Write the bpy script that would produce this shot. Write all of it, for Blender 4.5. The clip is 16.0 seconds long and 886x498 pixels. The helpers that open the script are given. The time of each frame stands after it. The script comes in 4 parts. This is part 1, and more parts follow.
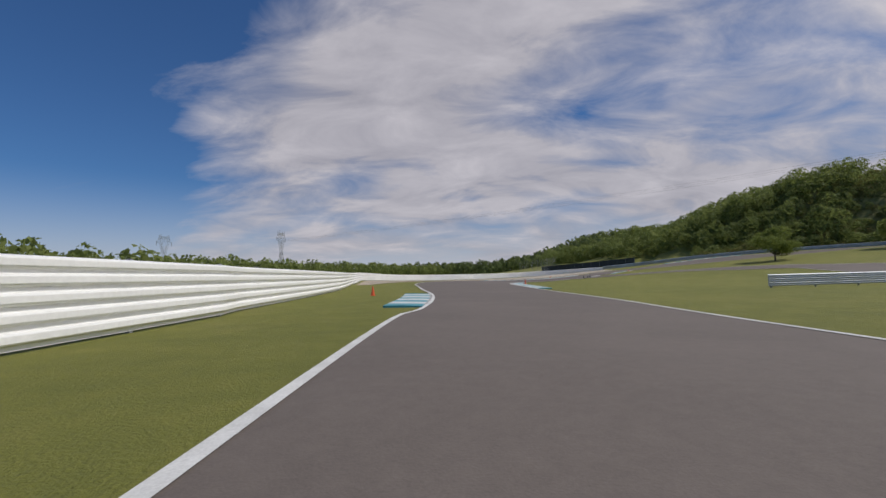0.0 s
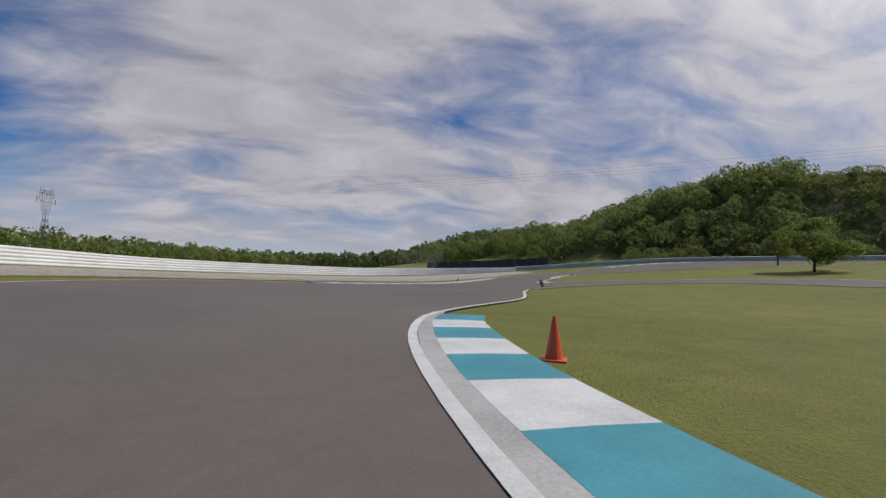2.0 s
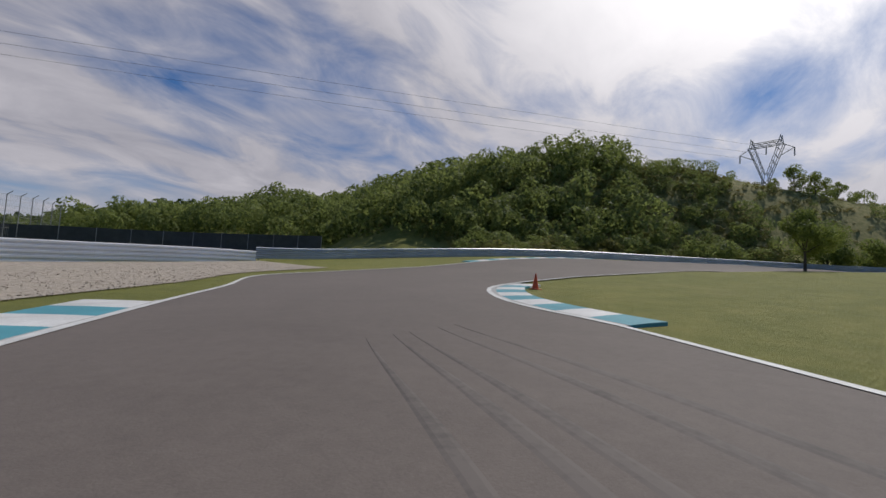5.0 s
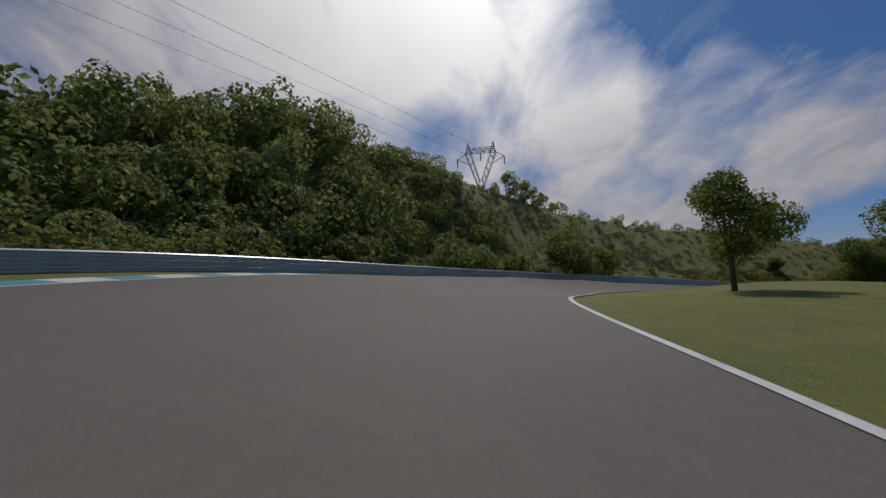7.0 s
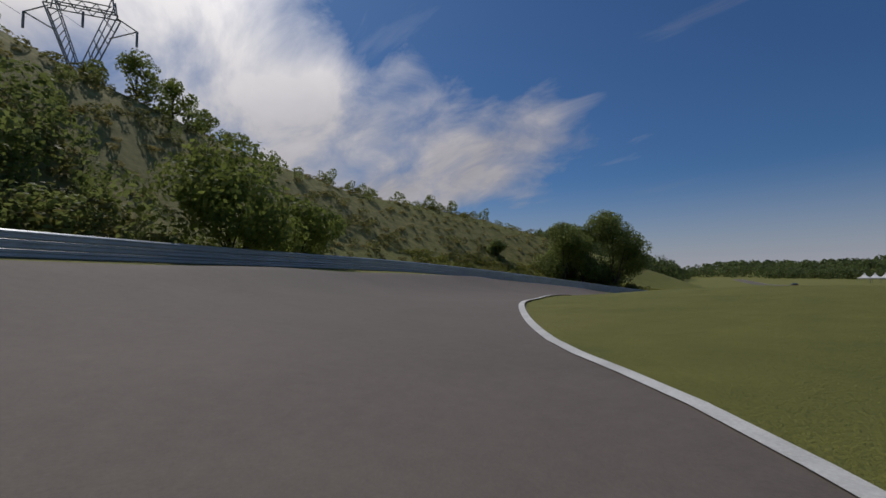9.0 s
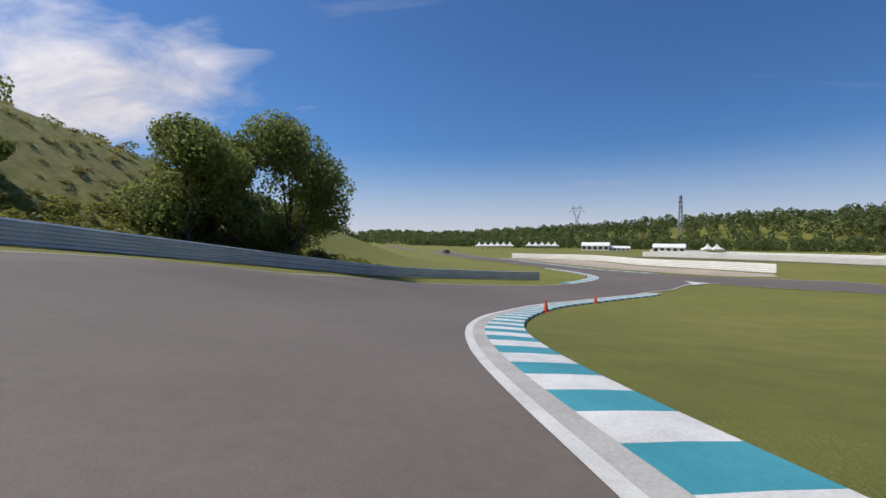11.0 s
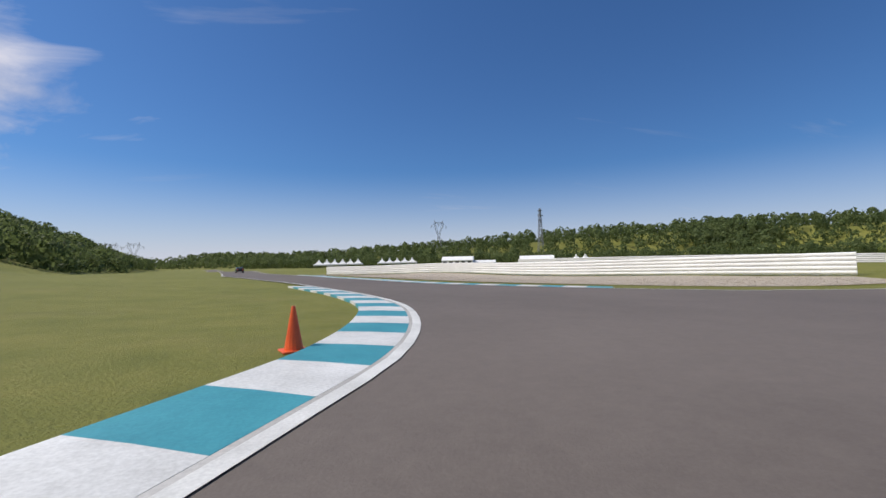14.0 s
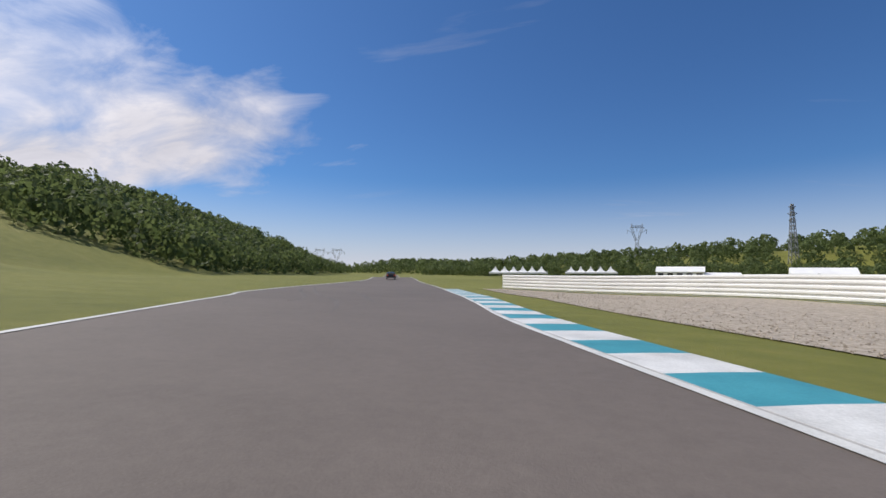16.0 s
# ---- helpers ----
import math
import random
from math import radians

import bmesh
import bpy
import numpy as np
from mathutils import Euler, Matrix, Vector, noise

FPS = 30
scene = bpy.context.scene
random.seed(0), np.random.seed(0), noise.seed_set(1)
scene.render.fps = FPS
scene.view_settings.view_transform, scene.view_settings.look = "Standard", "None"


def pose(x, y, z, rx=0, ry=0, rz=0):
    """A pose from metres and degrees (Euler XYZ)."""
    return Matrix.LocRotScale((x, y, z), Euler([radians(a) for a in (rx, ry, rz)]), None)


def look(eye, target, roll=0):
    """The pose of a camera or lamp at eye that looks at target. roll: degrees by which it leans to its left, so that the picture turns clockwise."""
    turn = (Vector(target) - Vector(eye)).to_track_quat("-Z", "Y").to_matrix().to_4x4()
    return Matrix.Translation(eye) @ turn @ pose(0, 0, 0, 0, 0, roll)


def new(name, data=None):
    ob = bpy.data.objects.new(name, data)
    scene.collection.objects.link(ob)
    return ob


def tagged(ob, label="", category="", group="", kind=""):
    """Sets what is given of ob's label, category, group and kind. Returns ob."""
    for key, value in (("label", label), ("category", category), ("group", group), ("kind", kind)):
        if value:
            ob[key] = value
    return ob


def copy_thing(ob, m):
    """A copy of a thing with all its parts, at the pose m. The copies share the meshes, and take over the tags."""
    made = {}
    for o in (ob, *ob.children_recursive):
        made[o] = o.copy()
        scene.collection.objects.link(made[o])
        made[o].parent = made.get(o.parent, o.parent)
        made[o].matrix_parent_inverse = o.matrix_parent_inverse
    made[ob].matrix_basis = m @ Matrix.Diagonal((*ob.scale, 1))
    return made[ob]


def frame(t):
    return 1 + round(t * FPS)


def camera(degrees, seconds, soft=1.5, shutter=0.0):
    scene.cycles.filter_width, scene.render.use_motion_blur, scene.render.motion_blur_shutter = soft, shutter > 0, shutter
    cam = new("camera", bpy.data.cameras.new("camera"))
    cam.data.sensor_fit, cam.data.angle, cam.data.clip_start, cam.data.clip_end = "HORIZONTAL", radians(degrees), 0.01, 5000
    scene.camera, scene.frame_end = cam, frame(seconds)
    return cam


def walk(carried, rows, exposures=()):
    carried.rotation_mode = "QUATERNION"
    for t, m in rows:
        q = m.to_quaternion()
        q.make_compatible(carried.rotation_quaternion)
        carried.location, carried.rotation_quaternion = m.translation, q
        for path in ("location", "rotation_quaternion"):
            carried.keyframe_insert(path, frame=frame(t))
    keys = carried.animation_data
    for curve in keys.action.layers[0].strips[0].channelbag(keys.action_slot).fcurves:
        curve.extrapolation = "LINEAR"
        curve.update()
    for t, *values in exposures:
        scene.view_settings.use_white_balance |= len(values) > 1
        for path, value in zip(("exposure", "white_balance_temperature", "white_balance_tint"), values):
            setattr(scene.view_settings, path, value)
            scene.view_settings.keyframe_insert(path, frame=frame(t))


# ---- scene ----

# ======== camera and its way round the circuit ========
cam = camera(90.7, 16.0)
ROWS = [  # seconds, x, y, z, heading, pitch, lean
    (0.0, 0.00, 0.00, 1.12, -0.04, 3.77, -1.77),
    (0.5, 1.27, 13.68, 1.06, -4.21, 3.82, -0.17),
    (1.0, 2.62, 26.44, 1.09, -8.21, 3.19, 0.48),
    (1.5, 4.46, 38.76, 1.09, -12.89, 2.35, 0.53),
    (2.0, 7.17, 50.66, 1.15, -16.77, 3.27, 1.42),
    (2.5, 10.99, 61.97, 1.21, -21.59, 2.40, 1.28),
    (3.0, 13.86, 73.11, 1.22, -23.57, 2.61, 0.34),
    (3.5, 17.88, 82.45, 1.24, -26.95, 2.26, 0.83),
    (4.0, 22.06, 90.85, 1.24, -30.43, 1.60, 2.49),
    (4.5, 26.39, 98.00, 1.35, -38.20, 3.43, 2.51),
    (5.0, 31.71, 103.80, 1.55, -51.59, 3.82, 3.32),
    (5.2, 34.10, 105.86, 1.58, -55.53, 3.24, 3.06),
    (5.5, 38.01, 108.47, 1.79, -61.36, 5.48, 1.68),
    (6.0, 45.00, 111.89, 2.32, -70.73, 7.04, 0.60),
    (6.5, 52.44, 114.11, 2.91, -79.90, 6.97, 0.23),
    (7.0, 60.15, 115.08, 3.51, -89.15, 6.62, -0.15),
    (7.3, 64.84, 115.05, 3.84, -94.80, 6.14, -0.53),
    (7.5, 67.96, 114.64, 4.04, -98.71, 5.70, -0.70),
    (8.0, 75.88, 112.90, 4.50, -108.27, 4.70, -1.12),
    (8.5, 83.69, 109.55, 4.82, -117.87, 4.47, -1.26),
    (8.7, 86.81, 107.99, 4.93, -121.87, 4.41, -1.21),
    (9.0, 91.24, 105.05, 5.06, -127.73, 3.79, -0.53),
    (9.5, 98.05, 98.98, 5.17, -137.90, 2.85, -0.04),
    (10.0, 103.75, 91.64, 5.15, -148.39, 2.12, 0.01),
    (10.5, 107.95, 83.50, 4.96, -159.02, 0.87, -0.08),
    (10.8, 109.66, 78.46, 4.76, -165.45, 0.23, -0.19),
    (11.0, 110.72, 75.16, 4.59, -169.89, -0.79, 0.52),
    (11.5, 112.36, 67.05, 3.99, -181.07, -2.14, 1.26),
    (12.0, 112.06, 59.22, 3.15, -190.94, -2.99, 2.25),
    (12.5, 110.06, 50.88, 2.38, -198.19, -0.94, 0.76),
    (13.0, 106.88, 41.77, 1.77, -201.57, 0.32, -0.73),
    (13.5, 103.17, 32.85, 1.48, -195.17, 1.68, -2.77),
    (14.0, 101.26, 23.16, 1.38, -186.91, 2.18, -1.13),
    (14.5, 101.18, 13.52, 1.39, -177.08, 2.50, -2.99),
    (15.0, 102.07, 3.88, 1.39, -171.67, 2.66, -1.70),
    (15.5, 103.84, -5.80, 1.41, -165.63, 3.28, -1.94),
    (16.0, 106.50, -15.49, 1.45, -163.94, 3.47, 0.75),
]


def heading(x, y, z, yaw, pitch, lean):
    a, p = radians(yaw), radians(pitch)
    ahead = Vector((-math.sin(a) * math.cos(p), math.cos(a) * math.cos(p), math.sin(p)))
    return look((x, y, z), Vector((x, y, z)) + ahead, lean)


walk(cam, [(t, heading(*r)) for t, *r in ROWS], exposures=[(0.0, -0.45), (4.0, -0.45), (5.0, -0.55), (7.3, -1.13), (8.7, -1.1), (10.8, -0.05), (16.0, -0.05)])

# ======== sky and sun ========
SUN_AZ, SUN_EL = radians(97), radians(53)      # azimuth from +y towards +x
SUN_DIR = Vector((math.sin(SUN_AZ) * math.cos(SUN_EL), math.cos(SUN_AZ) * math.cos(SUN_EL), math.sin(SUN_EL)))


class Nodes:
    """Short-hand for building node trees."""

    def __init__(self, tree):
        self.tree, self.links = tree, tree.links

    def add(self, kind, **inputs):
        n = self.tree.nodes.new(kind)
        for key, value in inputs.items():
            self.put(n, key, value)
        return n

    def put(self, n, key, value):
        socket = n.inputs[int(key[1:])] if key[0] == "i" and key[1:].isdigit() else n.inputs[key.replace("_", " ")]
        if isinstance(value, bpy.types.NodeSocket):
            self.links.new(value, socket)
        else:
            socket.default_value = value

    def math(self, op, a, b=0.0, clamp=False):
        n = self.tree.nodes.new("ShaderNodeMath")
        n.operation, n.use_clamp = op, clamp
        self.put(n, "i0", a), self.put(n, "i1", b)
        return n.outputs[0]

    def vmath(self, op, a, b=(0, 0, 0)):
        n = self.tree.nodes.new("ShaderNodeVectorMath")
        n.operation = op
        self.put(n, "i0", a), self.put(n, "i1", b)
        return n.outputs[1] if op in ("DOT_PRODUCT", "LENGTH") else n.outputs[0]

    def noise(self, vector, scale, detail=4.0, rough=0.55, distort=0.0):
        n = self.add("ShaderNodeTexNoise", Vector=vector, Scale=scale, Detail=detail, Roughness=rough, Distortion=distort)
        return n.outputs["Fac"]

    def ramp(self, fac, stops):
        n = self.tree.nodes.new("ShaderNodeValToRGB")
        self.put(n, "Fac", fac)
        e = n.color_ramp.elements
        while len(e) < len(stops):
            e.new(0.5)
        for q, (p, c) in zip(e, stops):
            q.position, q.color = p, (*c, 1) if len(c) == 3 else c
        return n.outputs["Color"]

    def mix(self, fac, a, b):
        n = self.tree.nodes.new("ShaderNodeMix")
        n.data_type = "RGBA"
        self.put(n, "i0", fac)
        for k, v in ((6, a), (7, b)):
            if isinstance(v, bpy.types.NodeSocket):
                self.links.new(v, n.inputs[k])
            else:
                n.inputs[k].default_value = (*v, 1) if len(v) == 3 else v
        return n.outputs[2]


world = bpy.data.worlds.new("sky")
scene.world = world
world.use_nodes = True
world.node_tree.nodes.clear()
w = Nodes(world.node_tree)
sky = w.add("ShaderNodeTexSky")
sky.sky_type, sky.sun_disc = "NISHITA", False
sky.sun_elevation, sky.sun_rotation = SUN_EL, SUN_AZ
sky.air_density, sky.dust_density, sky.ozone_density = 1.0, 0.6, 2.2
way = w.add("ShaderNodeTexCoord").outputs["Generated"]
part_xyz = w.add("ShaderNodeSeparateXYZ", Vector=way)
up = part_xyz.outputs["Z"]
lift = w.math("ADD", w.math("MAXIMUM", up, 0.0), 0.28)
flat = w.add("ShaderNodeCombineXYZ", X=w.math("DIVIDE", part_xyz.outputs["X"], lift), Y=w.math("DIVIDE", part_xyz.outputs["Y"], lift))
# a fibrous sheet of high cloud over the north-east, with two drifting edges
wind = w.add("ShaderNodeMapping", Vector=flat.outputs[0], Rotation=(0, 0, radians(35)), Scale=(0.95, 1.6, 1.0), Location=(3.1, 1.7, 0))
big = w.noise(wind.outputs[0], 0.95, 3.0, 0.5, 0.5)
fine = w.noise(wind.outputs[0], 2.6, 9.0, 0.6, 0.5)
side_w = w.math("SUBTRACT", w.vmath("DOT_PRODUCT", flat.outputs[0], (0.74, 0.673, 0.0)), 0.42)
side_s = w.math("ADD", w.vmath("DOT_PRODUCT", flat.outputs[0], (0.053, 0.9986, 0.0)), 1.36)
side_e = w.math("SUBTRACT", w.vmath("DOT_PRODUCT", flat.outputs[0], (0.97, -0.10, 0.0)), 1.03)
sheet = w.math("MINIMUM", w.math("MAXIMUM", side_w, side_e), side_s)
sheet = w.math("MAXIMUM", w.math("MINIMUM", w.math("MULTIPLY", sheet, 0.75), 0.26), -0.38)
cover = w.math("ADD", w.math("MULTIPLY", big, 0.95), w.math("MULTIPLY", fine, 0.55))
cover = w.math("ADD", cover, sheet)
low = w.math("MULTIPLY", w.math("SUBTRACT", 1.0, w.math("MULTIPLY", up, 5.5, clamp=True)), 0.20)
cover = w.math("SUBTRACT", cover, low)
cloud = w.ramp(cover, [(0.72, (0, 0, 0)), (0.86, (0.48,) * 3), (1.0, (0.95,) * 3)])
# a few thin wisps in the clear part
comb = w.add("ShaderNodeMapping", Vector=flat.outputs[0], Rotation=(0, 0, radians(-20)), Scale=(0.9, 5.5, 1.0), Location=(0.4, 2.3, 0))
wisp = w.ramp(w.noise(comb.outputs[0], 0.8, 7.0, 0.55, 0.7), [(0.63, (0, 0, 0)), (0.84, (0.30,) * 3)])
cloud = w.math("MAXIMUM", cloud, wisp)
tone = w.ramp(fine, [(0.3, (4.4, 4.3, 4.9)), (0.7, (7.2, 6.9, 7.4))])
blue = w.vmath("MULTIPLY", sky.outputs[0], (0.40, 0.66, 0.98))
haze = w.math("POWER", w.math("SUBTRACT", 1.0, w.math("MULTIPLY", up, 4.6, clamp=True)), 1.6)
blue = w.mix(w.math("MULTIPLY", haze, 0.95), blue, (6.7, 6.6, 7.5))
glow = w.math("POWER", w.math("MAXIMUM", w.vmath("DOT_PRODUCT", way, tuple(SUN_DIR)), 0.0), 8.0)
tone = w.mix(w.math("MULTIPLY", glow, 0.85), tone, (33.0, 32.0, 31.5))
tint = w.mix(cloud, blue, tone)
back = w.add("ShaderNodeBackground", Color=tint, Strength=0.105)
w.links.new(back.outputs[0], w.add("ShaderNodeOutputWorld").inputs[0])

sun = new("sun", bpy.data.lights.new("sun", "SUN"))
sun.data.energy, sun.data.angle, sun.data.color = 3.6, radians(0.55), (1.0, 0.95, 0.87)
sun.matrix_world = look(SUN_DIR * 100, (0, 0, 0))

# ======== materials ========


def material(name, rough=0.7, metal=0.0):
    m = bpy.data.materials.new(name)
    m.use_nodes = True
    n = Nodes(m.node_tree)
    shader = m.node_tree.nodes["Principled BSDF"]
    shader.inputs["Roughness"].default_value, shader.inputs["Metallic"].default_value = rough, metal
    return m, n, shader


def bump(n, shader, height, strength, distance):
    b = n.add("ShaderNodeBump", Height=height, Strength=strength, Distance=distance)
    n.links.new(b.outputs[0], shader.inputs["Normal"])


def place(n):
    return n.add("ShaderNodeNewGeometry").outputs["Position"]


def asphalt_material(name, dark, light):
    m, n, s = material(name, 0.82)
    p = place(n)
    patch, grain = n.noise(p, 0.09, 3, 0.5), n.noise(p, 42.0, 3, 0.7)
    streak = n.noise(n.vmath("MULTIPLY", p, (0.35, 0.35, 0.35)), 1.3, 6, 0.6, 0.8)
    fleck = n.noise(p, 5.5, 5, 0.75)
    fac = n.math("ADD", n.math("MULTIPLY", patch, 0.42), n.math("ADD", n.math("MULTIPLY", grain, 0.30), n.math("MULTIPLY", streak, 0.26)))
    fac = n.math("ADD", fac, n.math("MULTIPLY", n.math("SUBTRACT", fleck, 0.5), 0.34))
    n.links.new(n.ramp(fac, [(0.3, dark), (0.72, light)]), s.inputs["Base Color"])
    bump(n, s, grain, 0.35, 0.01)
    return m


ASPHALT = asphalt_material("worn_asphalt", (0.104, 0.084, 0.071), (0.186, 0.153, 0.130))


def speckled(name, dark, light, scale, rough=0.8, grain_scale=60.0, relief=0.3, metal=0.0, depth=0.01):
    m, n, s = material(name, rough, metal)
    p = place(n)
    a, b = n.noise(p, scale, 4, 0.6), n.noise(p, grain_scale, 3, 0.6)
    fac = n.math("ADD", n.math("MULTIPLY", a, 0.6), n.math("MULTIPLY", b, 0.4))
    n.links.new(n.ramp(fac, [(0.32, dark), (0.68, light)]), s.inputs["Base Color"])
    bump(n, s, b, relief, depth)
    return m


def grass_material():
    m, n, s = material("mown_grass", 0.9)
    p = place(n)
    wide, mid, fine_ = n.noise(p, 0.05, 4, 0.6), n.noise(p, 0.9, 5, 0.65), n.noise(p, 22.0, 4, 0.7)
    streak = n.noise(n.vmath("MULTIPLY", p, (0.55, 1.5, 1.0)), 0.55, 5, 0.7, 0.6)
    fac = n.math("ADD", n.math("MULTIPLY", wide, 0.25), n.math("ADD", n.math("MULTIPLY", mid, 0.28), n.math("ADD", n.math("MULTIPLY", fine_, 0.27), n.math("MULTIPLY", streak, 0.20))))
    colour = n.ramp(fac, [(0.30, (0.082, 0.096, 0.013)), (0.5, (0.165, 0.168, 0.024)), (0.70, (0.275, 0.245, 0.055))])
    dry = n.ramp(n.noise(p, 0.23, 5, 0.6), [(0.55, (0, 0, 0)), (0.75, (0.6,) * 3)])
    colour = n.mix(dry, colour, (0.215, 0.190, 0.052))
    steep = n.add("ShaderNodeSeparateXYZ", Vector=n.add("ShaderNodeNewGeometry").outputs["Normal"]).outputs["Z"]
    steep = n.math("MULTIPLY", n.math("SUBTRACT", n.math("ADD", 0.80, n.math("MULTIPLY", mid, 0.16)), steep), 8.0, clamp=True)
    rank = n.ramp(mid, [(0.35, (0.190, 0.180, 0.045)), (0.65, (0.340, 0.290, 0.098))])
    colour = n.mix(steep, colour, rank)
    n.links.new(colour, s.inputs["Base Color"])
    bump(n, s, n.math("ADD", fine_, n.math("MULTIPLY", mid, 0.8)), 0.8, 0.06)
    return m


GRASS = grass_material()
GRAVEL = speckled("pale_gravel", (0.24, 0.198, 0.150), (0.63, 0.54, 0.435), 4.5, 0.95, 19.0, 1.0, depth=0.06)
LINE = speckled("worn_white_paint", (0.48, 0.47, 0.44), (0.80, 0.79, 0.75), 1.5, 0.6, 40.0, 0.15)
TEAL = speckled("teal_kerb_paint", (0.035, 0.22, 0.27), (0.07, 0.34, 0.40), 1.2, 0.55, 30.0, 0.2)
WHITE_KERB = speckled("white_kerb_paint", (0.48, 0.47, 0.44), (0.82, 0.81, 0.78), 1.2, 0.55, 30.0, 0.2)
STRIP = speckled("kerb_concrete", (0.30, 0.285, 0.265), (0.56, 0.54, 0.51), 0.8, 0.9, 25.0, 0.4)
WALL_WHITE = speckled("white_painted_rail", (0.74, 0.735, 0.72), (0.90, 0.895, 0.88), 0.35, 0.5, 8.0, 0.1)
STEEL = speckled("galvanised_steel", (0.36, 0.39, 0.43), (0.58, 0.61, 0.65), 0.5, 0.38, 14.0, 0.08, metal=0.35)
POST = speckled("steel_post", (0.22, 0.22, 0.22), (0.36, 0.36, 0.36), 2.0, 0.6, 20.0, 0.1, metal=0.5)
ORANGE = speckled("orange_plastic", (0.62, 0.075, 0.02), (0.80, 0.13, 0.03), 4.0, 0.45, 50.0, 0.05)
DARK_CONE = speckled("dull_blue_grey_plastic", (0.05, 0.075, 0.085), (0.11, 0.14, 0.15), 4.0, 0.5, 50.0, 0.05)
RUBBER = speckled("black_rubber", (0.012, 0.012, 0.012), (0.03, 0.03, 0.03), 5.0, 0.8, 60.0, 0.1)
BARK = speckled("bark", (0.045, 0.035, 0.026), (0.13, 0.105, 0.08), 3.0, 0.95, 18.0, 0.8, depth=0.03)
LATTICE = speckled("grey_lattice_steel", (0.20, 0.21, 0.22), (0.32, 0.33, 0.34), 1.0, 0.6, 9.0, 0.05, metal=0.4)
CANVAS = speckled("white_canvas", (0.72, 0.72, 0.72), (0.86, 0.86, 0.85), 0.4, 0.8, 6.0, 0.1)
CARPAINT = speckled("dark_grey_car_paint", (0.022, 0.024, 0.028), (0.035, 0.037, 0.042), 1.0, 0.25, 80.0, 0.0)
CABLE = speckled("dark_cable", (0.06, 0.06, 0.065), (0.10, 0.10, 0.10), 1.0, 0.6, 8.0, 0.0)


def leaf_material(name, dark, mid, light):
    m, n, s = material(name, 0.6)
    info = n.add("ShaderNodeNewGeometry")
    per = info.outputs["Random Per Island"]
    wide = n.noise(info.outputs["Position"], 0.17, 3, 0.55)
    fac = n.math("ADD", n.math("MULTIPLY", per, 0.36), n.math("SUBTRACT", n.math("MULTIPLY", wide, 0.95), 0.15))
    n.links.new(n.ramp(fac, [(0.22, dark), (0.5, mid), (0.8, light)]), s.inputs["Base Color"])
    s.inputs["Specular IOR Level"].default_value = 0.25
    leaf_back = n.add("ShaderNodeBsdfTranslucent")
    n.links.new(n.ramp(fac, [(0.22, mid), (0.8, light)]), leaf_back.inputs["Color"])
    both = n.add("ShaderNodeMixShader", Fac=0.52)
    n.links.new(s.outputs[0], both.inputs[1]), n.links.new(leaf_back.outputs[0], both.inputs[2])
    n.links.new(both.outputs[0], m.node_tree.nodes["Material Output"].inputs[0])
    return m


LEAF = leaf_material("broad_leaves", (0.110, 0.145, 0.032), (0.190, 0.240, 0.052), (0.290, 0.330, 0.085))
LEAF_WOOD = leaf_material("woodland_leaves", (0.122, 0.160, 0.044), (0.205, 0.250, 0.068), (0.295, 0.335, 0.108))
# darker and bluer than the near woods: distance haze put into the leaf colour
LEAF_HAZED = leaf_material("haze_tinted_woodland_leaves", (0.068, 0.098, 0.036), (0.122, 0.162, 0.056), (0.190, 0.228, 0.086))
LEAF_SHRUB = leaf_material("shrub_leaves", (0.090, 0.100, 0.030), (0.165, 0.172, 0.048), (0.270, 0.255, 0.085))

# ======== lie of the land ========
# road heights at places along the circuit
PROFILE = np.array([
    (0, -120, 0), (0, -60, 0), (0, 0, 0), (2.6, 26.4, 0), (7.2, 50.7, .03), (13.9, 73, .1), (22, 90.9, .12), (31.7, 103.8, .43),
    (38, 108.5, .67), (45, 111.9, 1.2), (52.4, 114.1, 1.79), (60.2, 115, 2.39), (68, 114.6, 2.92), (75.9, 112.9, 3.38),
    (83.7, 109.6, 3.7), (91.2, 105, 3.94), (98, 99, 4.05), (103.8, 91.6, 4.03), (108, 83.5, 3.84), (110.7, 75.2, 3.47),
    (112.4, 67, 2.87), (112, 59.2, 2.03), (110, 50.9, 1.26), (106.9, 41.8, .65), (103.2, 32.9, .36), (101.2, 23.2, .26),
    (101.2, 13.5, .27), (102, 3.9, .27), (106.5, -15.5, .3), (125, -60, .3), (180, -170, .3)])
# banked outer side and the raised edge under the white barrier
BANK = np.array([
    (-13.5, 66, .7), (-16, 80, 1.0), (-16, 92, 1.0), (-13, 106, .7), (4, 125, .4), (21.5, 137, .4), (58, 126, 2.4), (64, 126, 3.1), (70, 125.5, 3.8), (78, 123.1, 4.5),
    (83, 121.2, 4.73), (92, 116.8, 5.05), (100, 110.8, 5.3), (107.8, 103, 5.35), (114, 94, 5.3), (118.5, 84, 5.2), (122.4, 67.5, 4.25), (122.6, 63.5, 3.95),
    (123, 58.5, 3.45), (122.1, 49, 2.4), (119.5, 40.5, 1.3), (116.3, 34, .8), (109.2, 27.5, .33)])
